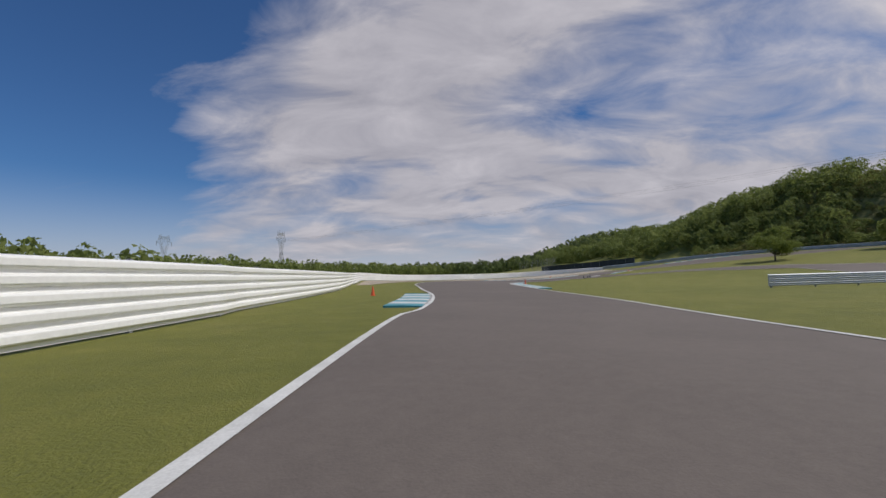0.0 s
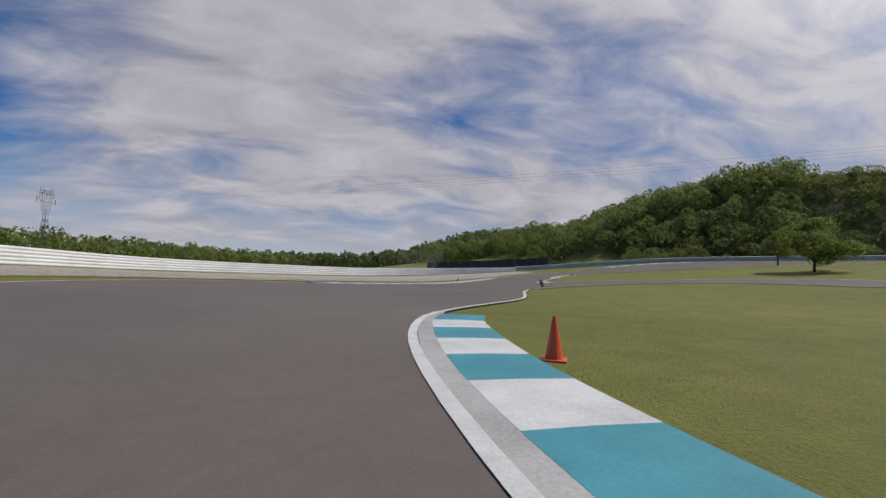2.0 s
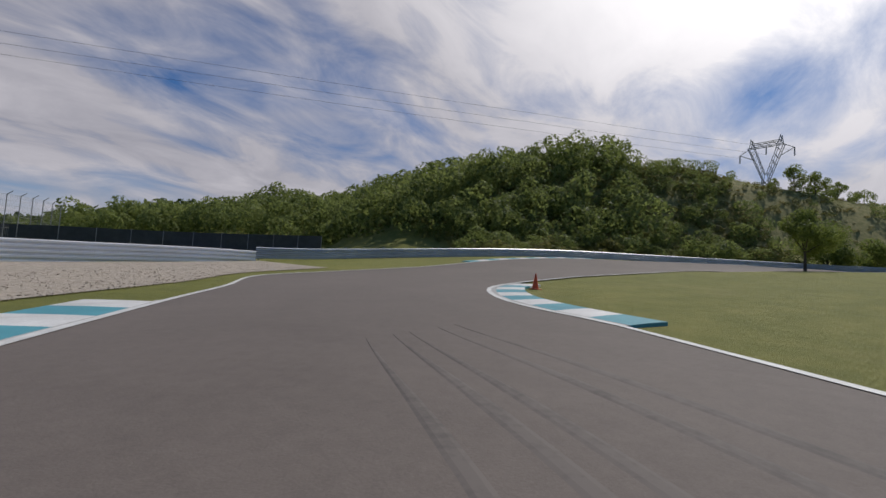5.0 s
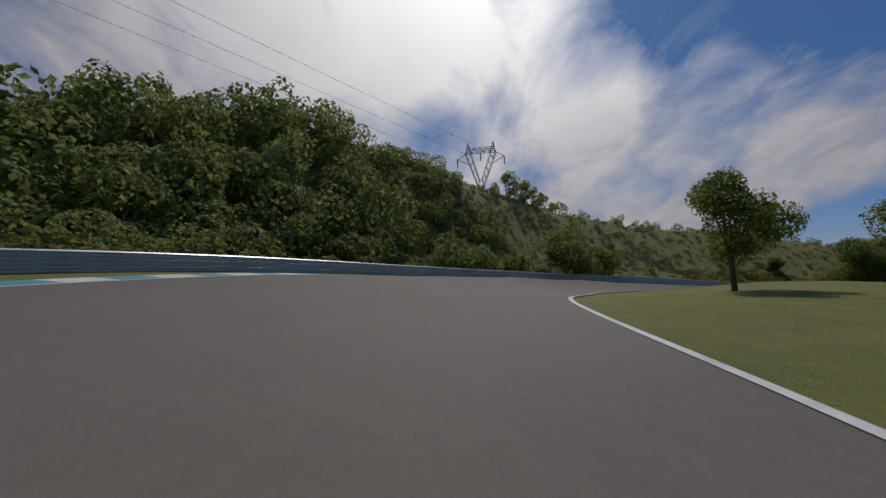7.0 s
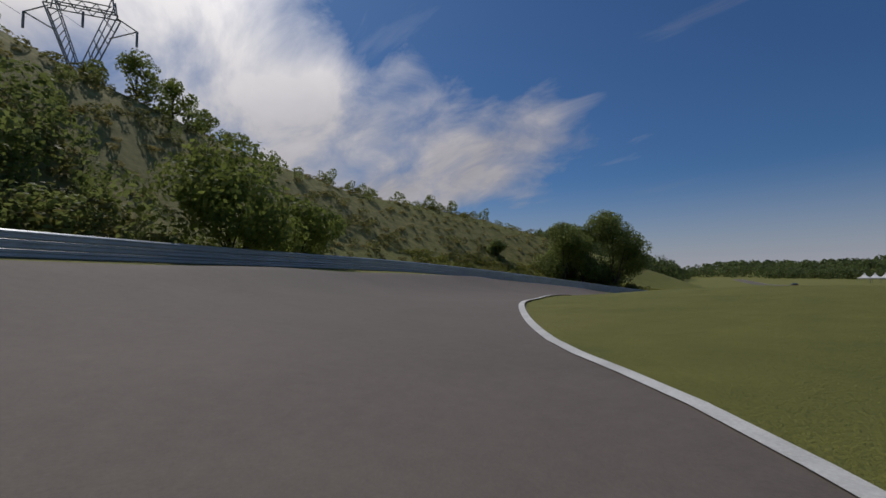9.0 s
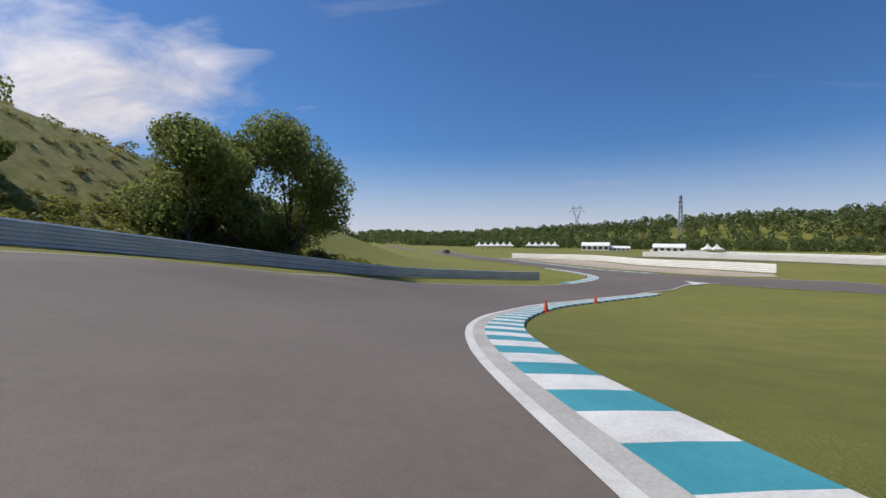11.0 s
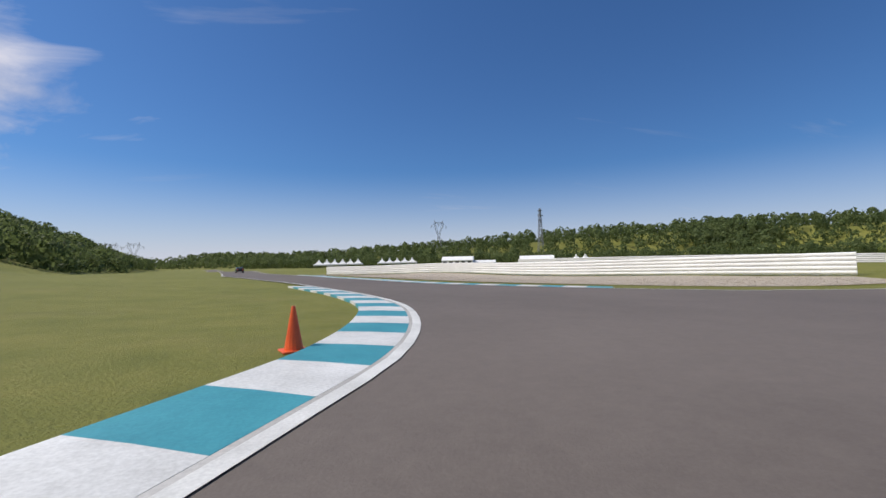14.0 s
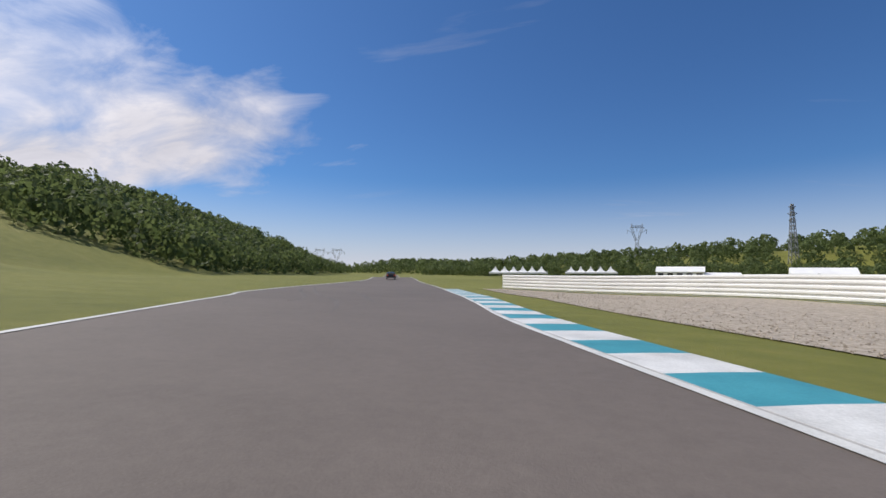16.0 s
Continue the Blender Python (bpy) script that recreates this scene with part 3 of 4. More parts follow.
inner_3 = smooth_line([(73.5, 3.2), (79, 1.6), (86, -3.2), (92.5, -8.5), (96, -13), (99.2, -19.5), (102, -26.2), (106.3, -36.5), (112.3, -52), (115, -60)], 2.0)
outer_3 = smooth_line([(71.7, -1.6), (77, -12.3), (84.7, -26), (90.6, -39.6), (98.4, -50.4), (106.2, -57.4), (113.5, -63.2)], 2.0)
count = max(len(inner_3), len(outer_3))
tagged(drape("gravel_bed", resample(inner_3, count), resample(outer_3, count), 8, 0.03, GRAVEL), "pale beige gravel trap beside the straight", "gravel", kind="structure")



def loose_stones(inner, side, reach, number, seed):
    """Pebbles lying loose along the near edge of a gravel bed."""
    rng = np.random.default_rng(seed)
    nrm = left_normals(inner) * side
    verts, faces = [], []
    for _ in range(number):
        k = rng.uniform(0, len(inner) - 1.001)
        i, f = int(k), k % 1
        p = inner[i] * (1 - f) + inner[i + 1] * f + nrm[i] * (reach * rng.uniform(0, 1) ** 1.7 - 0.12)
        r, z = rng.uniform(0.018, 0.045), ground(p[0], p[1]) + 0.032
        b, turn = len(verts), rng.uniform(0, 1.5)
        for q in range(4):
            a = turn + q * math.pi / 2
            e = r * rng.uniform(0.7, 1.3)
            verts.append((p[0] + math.cos(a) * e, p[1] + math.sin(a) * e, z + r * rng.uniform(0.1, 0.5)))
        verts += [(p[0], p[1], z - r * 0.4), (p[0] + r * 0.2, p[1], z + r * rng.uniform(0.7, 1.1))]
        for q in range(4):
            faces += [(b + q, b + (q + 1) % 4, b + 5), (b + (q + 1) % 4, b + q, b + 4)]
    return tagged(mesh_part("loose_stones", verts, faces, GRAVEL), "pale loose stones along the edge of the gravel", "stones", kind="stuff")


loose_stones(inner_3, -1, 9.0, 7000, 51)
loose_stones(inner_1, 1, 8.0, 5000, 52)

# ======== barriers ========
W_SHAPE = [(0.0, -0.155), (0.03, -0.135), (0.075, -0.10), (0.075, -0.055), (0.015, -0.02), (0.015, 0.02), (0.075, 0.055), (0.075, 0.10), (0.03, 0.135), (0.0, 0.155)]

BOARD_SHAPE = [(0.0, -0.154), (0.004, -0.075), (0.075, -0.045), (0.092, -0.02), (0.092, 0.09), (0.075, 0.125), (0.0, 0.154)]


def rail_run(name, line, face, heights, mat, post_mat, label, category, group, post_gap=4.0, taper=False, shape=W_SHAPE):
    """Stacked corrugated beams on posts along a line; face 1 shows its waves to the left."""
    line = np.array(line)
    nrm = left_normals(line) * face
    gzs = ground(line[:, 0], line[:, 1])
    gzs = np.convolve(np.pad(gzs, 4, mode="edge"), np.ones(9) / 9, mode="valid")
    root = thing(name, (line[0][0], line[0][1], gzs[0]))
    b = np.array(root.location)
    m_ = len(shape)
    drop = np.clip((np.arange(len(line)) - len(line) + 13) / 12, 0, 1) * 0.62 if taper else np.zeros(len(line))
    for h in heights:
        verts = []
        for p, q, z in zip(line, nrm, gzs - drop):
            verts += [(p[0] + q[0] * o - b[0], p[1] + q[1] * o - b[1], z + h + v - b[2]) for o, v in shape]
        faces = [(i * m_ + j, i * m_ + j + 1, (i + 1) * m_ + j + 1, (i + 1) * m_ + j) for i in range(len(line) - 1) for j in range(m_ - 1)]
        faces += [tuple(range(m_)), tuple(range((len(line) - 1) * m_, len(line) * m_))[::-1]]
        mesh_part("rail_beam", verts, faces, mat, root)
    run = np.r_[0, np.cumsum(np.hypot(*np.diff(line, axis=0).T))]
    bm = bmesh.new()
    box(bm, -0.06, 0.06, -0.05, 0.05, -0.4, max(heights) + 0.19, 0.012)
    post_mesh = bpy.data.meshes.new("post")
    bm.to_mesh(post_mesh), bm.free()
    post_mesh.materials.append(post_mat)
    for s in np.arange(0.3, run[-1], post_gap):
        x, y = np.interp(s, run, line[:, 0]), np.interp(s, run, line[:, 1])
        i = int(np.clip(np.searchsorted(run, s), 0, len(line) - 1))
        post = new("post", post_mesh)
        post.parent = root
        post.location = (x - nrm[i][0] * 0.07 - b[0], y - nrm[i][1] * 0.07 - b[1], gzs[i] - drop[i] - b[2])
        post.rotation_euler = (0, 0, math.atan2(nrm[i][1], nrm[i][0]))
    return tagged(root, label, category, group)


FIVE = (0.20, 0.51, 0.82, 1.13, 1.42)
wall_line = smooth_line(WALL_LINE, 2.0)
rail_run("white_barrier", wall_line, -1, FIVE, WALL_WHITE, POST, "long white barrier of five stacked corrugated rails", "barrier", "white barriers", taper=True, shape=BOARD_SHAPE)
rail_run("white_barrier", smooth_line([(-12, -100), (-12, -30), (-12, 10), (-13, 24)], 2.0), -1, (0.3, 0.6, 0.9, 1.2, 1.45), WALL_WHITE, POST, "white stacked barrier running behind the first one", "barrier", "white barriers", shape=BOARD_SHAPE)
rail_run("white_barrier", smooth_line(WALL_3, 2.0), 1, FIVE, WALL_WHITE, POST, "white barrier of stacked rails behind the gravel", "barrier", "white barriers", shape=BOARD_SHAPE)
rail_run("white_barrier", smooth_line([(46, -150), (20, -128), (2, -100), (-20, -60), (-45, -40)], 3.0), -1, FIVE, WALL_WHITE, POST, "distant white barrier across the valley floor", "barrier", "white barriers", shape=BOARD_SHAPE)
NEAR_WALL = [(73.4, -70), (50, -49.5), (28, -30.5), (12, -17.5)]
rail_run("white_barrier", smooth_line(NEAR_WALL, 3.0), -1, FIVE, WALL_WHITE, POST, "white barrier of stacked rails beside the valley straight", "barrier", "white barriers", shape=BOARD_SHAPE)
valley = smooth_line(NEAR_WALL, 3.0)
valley_n = -left_normals(valley)
tagged(drape("road_valley", valley + valley_n * 2.0, valley + valley_n * 11.0, 5, 0.06, ASPHALT), "grey asphalt straight on the valley floor before a white barrier", "race track", kind="structure")
rail_run("guard_rail", smooth_line(RAIL_LINE, 1.5), -1, (0.17, 0.49, 0.81), STEEL, POST, "grey galvanised guard rail of three stacked beams", "guard rail", "guard rails")
rail_run("guard_rail", smooth_line([(25.4, 34.4), (42, 36.8), (51, 38.3)], 2.0), -1, (0.30, 0.62, 0.92), STEEL, POST, "grey guard rail standing alone in the infield grass", "guard rail", "guard rails")

# ======== traffic cones ========


def cone(mat, label, height=0.52):
    root = thing("traffic_cone")
    bm = bmesh.new()
    box(bm, -0.17, 0.17, -0.17, 0.17, 0.0, 0.03, 0.008)
    part("cone_base", bm, RUBBER if mat is DARK_CONE else mat, root)
    bm = bmesh.new()
    tube(bm, (0, 0, 0.03), (0, 0, height * 0.94), 0.125, 0.030, 16)
    tube(bm, (0, 0, height * 0.94), (0, 0, height), 0.030, 0.022, 16)
    part("cone_body", bm, mat, root)
    return tagged(root, label, "cone", "traffic cones")


def on_ground(x, y, turn=0.0, lift_=0.0):
    return Matrix.Translation((x, y, gz(x, y) + lift_)) @ Matrix.Rotation(turn, 4, "Z")


first = cone(ORANGE, "orange plastic traffic cone on the grass behind a kerb", 0.6)
first.matrix_basis = on_ground(-4.4, 27.2, 0.3)
for x, y in ((10.4, 56.0), (25.0, 102.9), (46.9, 111.3), (106.0, 46.0), (109.6, 55.2), (102.55, 17.1)):
    copy_thing(first, on_ground(x, y, x))
second = cone(DARK_CONE, "dull blue-grey traffic cone closing the link road")
second.matrix_basis = on_ground(27.6, 86.5, 0.2, 0.05)
for x, y in ((29.7, 90.4), (31.1, 93.2)):
    copy_thing(second, on_ground(x, y, x, 0.05))

# ======== trees ========


def leaf_cloud(rng, lobes, per_area, size):
    """Leaf sprays over the skin of several lobes: arrays of vertices and faces, two bent triangles each."""
    verts = []
    for cx, cy, cz, rx, ry, rz in lobes:
        count = int(per_area * (rx * ry + rx * rz + ry * rz) * 4 / 3 * math.pi)
        d = rng.normal(size=(count, 3))
        d /= np.linalg.norm(d, axis=1)[:, None]
        shell = rng.uniform(0.72, 1.06, (count, 1))
        p = np.array((cx, cy, cz)) + d * (rx, ry, rz) * shell
        nrm = d + rng.normal(size=(count, 3)) * 0.55
        nrm /= np.linalg.norm(nrm, axis=1)[:, None]
        u = np.cross(nrm, rng.normal(size=(count, 3)))
        u /= np.linalg.norm(u, axis=1)[:, None] + 1e-9
        v = np.cross(nrm, u)
        s = size * rng.uniform(0.6, 1.3, (count, 1))
        tip = p + u * s
        verts.append(np.stack([p - u * s, p + v * s * 0.62 + nrm * s * 0.22, tip, p - v * s * 0.62 + nrm * s * 0.22], 1))
    return np.concatenate(verts)


def leaf_mesh(name, quads, mat):
    n = len(quads)
    mesh = bpy.data.meshes.new(name)
    mesh.vertices.add(n * 4)
    mesh.vertices.foreach_set("co", quads.astype(np.float32).ravel())
    mesh.loops.add(n * 4)
    mesh.loops.foreach_set("vertex_index", np.arange(n * 4, dtype=np.int32))
    mesh.polygons.add(n)
    mesh.polygons.foreach_set("loop_start", np.arange(0, n * 4, 4, dtype=np.int32))
    mesh.materials.append(mat)
    mesh.update(calc_edges=True)
    return mesh


def crown_lobes(rng, height, width, base, count):
    """Uneven boughs filling an egg-shaped outline, the widest a little below the middle."""
    lobes = []
    for k in range(count):
        up_ = 0.10 + 0.80 * ((k * 0.618 + rng.uniform(-0.1, 0.1)) % 1.0)
        reach = width * 0.5 * (math.sin(math.pi * min(1, up_ + 0.12)) ** 0.55) * rng.uniform(0.35, 0.88)
        a = k * 2.4 + rng.uniform(-0.5, 0.5)
        s = width * rng.uniform(0.12, 0.25)
        lobes.append((reach * math.cos(a), reach * math.sin(a), base + (height - base) * up_, s, s * rng.uniform(0.8, 1.2), s * rng.uniform(0.6, 0.95)))
    lobes.append((0, 0, base + (height - base) * 0.48, width * 0.26, width * 0.26, (height - base) * 0.40))
    return lobes


def tree(seed, height, width, trunk_h, label, group="", leaf=0.2, dense=11, mat=None, lobes_n=14, category="tree", name="tree"):
    rng = np.random.default_rng(seed)
    root = thing(name)
    lobes = crown_lobes(rng, height - width * 0.12, width, trunk_h, lobes_n)
    bm = bmesh.new()
    fork = trunk_h * 1.15
    r0 = 0.035 * height * 0.55
    lean = Vector((rng.uniform(-.06, .06) * fork, rng.uniform(-.06, .06) * fork, fork))
    tube(bm, (0, 0, -0.4), lean * 0.5, r0 * 1.25, r0, 9)
    tube(bm, lean * 0.5, lean, r0, r0 * 0.8, 9)
    for cx, cy, cz, *_ in lobes[:9]:
        knee = lean * 0.4 + Vector((cx, cy, cz)) * 0.6 + Vector((0, 0, -0.15))
        tube(bm, lean * 0.97, knee, r0 * 0.5, r0 * 0.28, 6)
        tube(bm, knee, (cx, cy, cz), r0 * 0.28, r0 * 0.08, 5)
    part("trunk", bm, BARK, root)
    crown = new("crown", leaf_mesh("crown", leaf_cloud(rng, lobes, dense, leaf), mat or LEAF))
    crown.parent = root
    return tagged(root, label, category, group)


def planted(ob, x, y, turn=0.0, sink=0.05):
    ob.matrix_basis = on_ground(x, y, turn, -sink)
    return ob


planted(tree(3, 5.7, 4.3, 1.45, "young airy green tree standing alone on the infield grass", leaf=0.085, dense=34, lobes_n=34), 79.4, 102.7)
planted(tree(6, 7.0, 6.4, 1.2, "dark leafy tree on the crown of the infield grass", leaf=0.14, dense=16, lobes_n=24), 88.3, 84.3)
planted(tree(5, 7.9, 7.4, 1.1, "broad spreading dark green tree on the infield grass", leaf=0.15, dense=16, lobes_n=22), 68.5, 90.3)
for k, (x, y, h, wd) in enumerate(((131.5, 38, 15.0, 10.5), (135.5, 46, 10.2, 9.5), (142, 55, 2.6, 3.6), (137.5, 41, 9.0, 8.5), (134.4, 42.4, 10.0, 7.4))):
    planted(tree(20 + k, h, wd, 0.5, "leafy ash tree on the grass bank behind the guard rail", "bank trees", leaf=0.16, dense=14, mat=LEAF_WOOD, lobes_n=36), x, y, k)
for k, (x, y, h, wd) in enumerate(((146.5, 103, 6.0, 4.2), (148, 99.5, 5.0, 4.4), (150.5, 96, 4.2, 3.4), (153, 93, 3.0, 2.6))):
    planted(tree(60 + k, h, wd, 0.7, "dark young tree in a clump on the bank's crest", "crest trees", leaf=0.17, dense=11, lobes_n=16), x, y, k)
for k, (x, y, h, wd) in enumerate(((119.6, 99.2, 7.6, 9.6), (124.4, 93.4, 6.0, 7.6), (100, 125.5, 3.2, 4.2), (91, 131.5, 2.6, 4.5), (130, 41, 1.5, 3.0), (130.5, 34, 1.5, 2.8))):
    planted(tree(40 + k, h, wd, 0.25, "dense rounded green bush on the slope behind the guard rail", "bank bushes", leaf=0.17, dense=12, mat=LEAF if k < 2 else LEAF_SHRUB, lobes_n=16, category="bush", name="bush"), x, y, k)

# ======== woods and scrub on the hills ========
LEAF_DRY = leaf_material("dry_slope_weeds", (0.170, 0.160, 0.048), (0.260, 0.230, 0.076), (0.360, 0.305, 0.115))
LEAF_TALL = leaf_material("tall_green_grass", (0.150, 0.165, 0.030), (0.235, 0.245, 0.048), (0.340, 0.330, 0.085))


def dome(seed, lobes_n, count, size, base=0.0, width=1.0):
    """Leaf sprays over a rounded, lumpy crown one metre high: overlapping lobes, leaves on the outer skin alone."""
    rng = np.random.default_rng(seed)
    c = []
    for k in range(lobes_n):
        up_ = 0.30 + 0.50 * ((k * 0.618 + 0.2) % 1.0)
        reach = width * 0.34 * math.sqrt(max(0.0, 1 - ((up_ - 0.38) / 0.62) ** 2)) * rng.uniform(0.55, 1.1)
        turn_ = k * 2.4 + rng.uniform(-0.4, 0.4)
        c.append((reach * math.cos(turn_), reach * math.sin(turn_), base + up_ * (1 - base), width * rng.uniform(0.15, 0.24)))
    c.append((0, 0, base + (1 - base) * 0.50, width * 0.33))
    c.append((0, 0, base + (1 - base) * 0.24, width * 0.36))
    c = np.array(c)
    weight = c[:, 3] ** 2
    pick = rng.choice(len(c), int(count * 2.6), p=weight / weight.sum())
    d = rng.normal(size=(len(pick), 3))
    d /= np.linalg.norm(d, axis=1)[:, None]
    p = c[pick, :3] + d * c[pick, 3:4] * rng.uniform(0.86, 1.08, (len(pick), 1))
    inside = (np.linalg.norm(p[:, None] - c[None, :, :3], axis=2) < c[None, :, 3] * 0.84).any(1)
    p, d = p[~inside & (p[:, 2] > 0)][:count], d[~inside & (p[:, 2] > 0)][:count]
    nrm = d + rng.normal(size=d.shape) * 0.42
    nrm /= np.linalg.norm(nrm, axis=1)[:, None]
    u = np.cross(nrm, rng.normal(size=d.shape))
    u /= np.linalg.norm(u, axis=1)[:, None] + 1e-9
    v = np.cross(nrm, u)
    r = size * rng.uniform(0.55, 1.35, (len(p), 1))
    return np.stack([p - u * r, p + v * r * 0.7 + nrm * r * 0.2, p + u * r, p - v * r * 0.7 + nrm * r * 0.2], 1)


PROTOS = [dome(100 + k, 9, 640, 0.038) for k in range(7)]
SMALL = [dome(300 + k, 6, 150, 0.075) for k in range(6)]
COARSE = [dome(500 + k, 8, 210, 0.068) for k in range(6)]
MEDIUM = [dome(600 + k, 8, 360, 0.052) for k in range(6)]
FAR = [dome(800 + k, 7, 110, 0.092) for k in range(6)]
TUFT = [leaf_cloud(np.random.default_rng(700 + k), [(0, 0, 0.3, 0.5, 0.5, 0.6)], 20, 0.15) for k in range(6)]


def wood(name, spots, mat, label, seed, protos=PROTOS):
    """spots: rows of x, y, height, width."""
    rng = np.random.default_rng(seed)
    out = []
    zs = ground(spots[:, 0], spots[:, 1])
    for (x, y, h, wd), z in zip(spots, zs):
        q = protos[rng.integers(len(protos))]
        a = rng.uniform(0, math.tau)
        c, s = math.cos(a), math.sin(a)
        r = np.stack([(q[..., 0] * c - q[..., 1] * s) * wd + x, (q[..., 0] * s + q[..., 1] * c) * wd + y, (q[..., 2] - 0.06) * h + z], -1)
        out.append(r)
    ob = new(name, leaf_mesh(name, np.concatenate(out), mat))
    return tagged(ob, label, "trees", kind="stuff")


def along(pts, spacing, spread, hmin, hmax, seed, keep=None, broad=0.9):
    """Spots scattered to both sides of a line."""
    rng = np.random.default_rng(seed)
    line = smooth_line(pts, spacing)
    nrm = left_normals(line)
    rows_ = []
    for p, q in zip(line, nrm):
        for o in np.arange(-spread[0], spread[1] + 0.1, spacing):
            x, y = p + q * o + rng.uniform(-0.45, 0.45, 2) * spacing
            if keep is None or keep(x, y):
                h = rng.uniform(hmin, hmax)
                rows_.append((x, y, h, h * broad * rng.uniform(0.83, 1.17)))
    return np.array(rows_)


def clear_of(line, gap):
    arr = smooth_line(line, 4.0)
    return lambda x, y: ((arr - (x, y)) ** 2).sum(1).min() > gap ** 2


def beyond(line, gap):
    """True for places on the far (left) side of a barrier and at least gap away from it."""
    arr = smooth_line(line, 2.0)
    nrm = left_normals(arr)

    def test(x, y):
        d = np.array((x, y)) - arr
        k = int((d ** 2).sum(1).argmin())
        return d[k] @ nrm[k] > 0 and (d[k] ** 2).sum() > gap * gap
    return test


OUTER = WALL_LINE[8:] + RAIL_LINE[1:]
rail_gap, wall_gap, scrub_gap = beyond(OUTER, 9.0), clear_of(WALL_LINE, 12.0), beyond(OUTER, 3.0)


def meadow(x, y):
    """The open grass between the guard rail and the foot of the wood."""
    return y < 178 and x < 84 - max(0.0, 150 - y) * 0.75


def over_hill(step, hmin, hmax, seed, keep):
    """Spots scattered over the hill's two flanks."""
    rng = np.random.default_rng(seed)
    rows_ = []
    for x0 in np.arange(44, 172, step):
        for y0 in np.arange(104, 246, step):
            x, y = x0 + rng.uniform(-0.45, 0.45) * step, y0 + rng.uniform(-0.45, 0.45) * step
            if keep(x, y):
                h = rng.uniform(hmin, hmax) * (1.25 if rng.random() < 0.08 else 1.0)
                rows_.append((x, y, h, h * rng.uniform(0.8, 1.15)))
    return np.array(rows_)


wood("hill_wood", over_hill(4.7, 5.4, 8.6, 1, lambda x, y: rail_gap(x, y) and not meadow(x, y) and x > 76 - 0.3 * (y - 178) and (y - 0.55 * x > 60 or x < 100) and x < 152 and x - y * 0.35 < 100), LEAF_WOOD, "dense mixed green broadleaf wood covering the hill", 1)
wood("knoll_wood", along([(56, 328), (66, 324), (82, 318), (104, 322), (139, 341), (200, 355)], 7.0, (34, 8), 7.5, 11.0, 21), LEAF_WOOD, "green trees on the wooded knoll beyond the access track", 21, COARSE)
wood("track_trees", along([(60, 232), (74, 226), (88, 226)], 6.0, (10, 14), 6.5, 10.0, 22), LEAF_WOOD, "green trees standing where the access track enters the wood", 22)
wood("ridge_wood", along([(149, 121), (160, 98), (167, 75), (172, 50), (178, 25), (184, 2)], 5.0, (15, 15), 1.5, 3.3, 2), LEAF_WOOD, "loose green trees along the crest of the bank", 2, MEDIUM)
wood("slope_scrub", along([(92, 146), (118, 130), (136, 108), (144, 84), (146, 58), (142, 30)], 2.3, (17, 22), 0.4, 1.5, 3, lambda x, y: scrub_gap(x, y) and (math.sin(x * 0.37) + math.sin(y * 0.29 + x * 0.11) > 0.45), 1.7), LEAF_SHRUB, "olive scrub and brambles over the grassy slope", 3, SMALL)
wood("slope_tussocks", along([(100, 140), (118, 130), (136, 108), (144, 84), (146, 58), (142, 30)], 2.0, (18, 22), 0.15, 0.42, 12, scrub_gap, 3.0), LEAF_DRY, "dry olive tussocks and weeds on the steep slope", 12, TUFT)
wood("bank_grass", along([(131, 74), (133, 62), (132.5, 50), (129.5, 39), (123, 30.5)], 0.9, (3.5, 8), 0.3, 0.75, 15, beyond(OUTER, 1.2), 1.6), LEAF_TALL, "tall rank green grass on the bank behind the guard rail", 15, TUFT)
wood("slope_brush", along([(84, 147), (100, 140), (117, 128), (131, 112)], 2.4, (16, 26), 1.0, 2.3, 14, scrub_gap, 1.6), LEAF_SHRUB, "brambles and low brush between the young trees", 14, SMALL)
wood("slope_thicket", along([(84, 147), (100, 140), (117, 128), (131, 112)], 3.6, (16, 30), 1.8, 4.6, 9, lambda x, y: scrub_gap(x, y), 1.25), LEAF_WOOD, "thicket of young trees on the hill foot", 9)
wood("south_wood", along([(222, -50), (248, -90), (268, -130), (285, -175), (305, -235), (340, -310), (420, -420)], 7.8, (58, 30), 7.5, 11.0, 4), LEAF_HAZED, "dense green wood over the long valley side", 4, COARSE)
wood("west_belt", along([(-60, -90), (-72, 20), (-78, 120), (-66, 210), (-20, 330), (40, 430)], 6.5, (16, 14), 6, 10, 5, wall_gap), LEAF_WOOD, "belt of mixed green trees beyond the white barrier", 5, COARSE)
wood("far_wood", along([(-420, -120), (-281, -228), (-217, -366), (-86, -370), (57, -430), (200, -520), (340, -640)], 12, (95, 110), 8, 14, 6, lambda x, y: x > -165 or math.sin(x * 0.021) + math.sin(y * 0.027 + 1) > -1.1), LEAF_HAZED, "distant woods on the hills across the valley", 6, FAR)
wood("valley_belt", along([(-190, -60), (-150, -150), (-70, -235), (20, -262), (110, -290), (230, -400)], 8, (16, 8), 7, 11, 7), LEAF_HAZED, "long belt of green trees along the valley floor", 7, COARSE)
wood("north_wood", along([(20, 430), (75, 335), (125, 300), (210, 290)], 9, (55, 20), 8, 12, 8), LEAF_HAZED, "wooded rise closing the valley beyond the bend", 8, FAR)

# ======== pylons and lines ========


def bar(bm, a, b, r):
    tube(bm, a, b, r, r, 4)


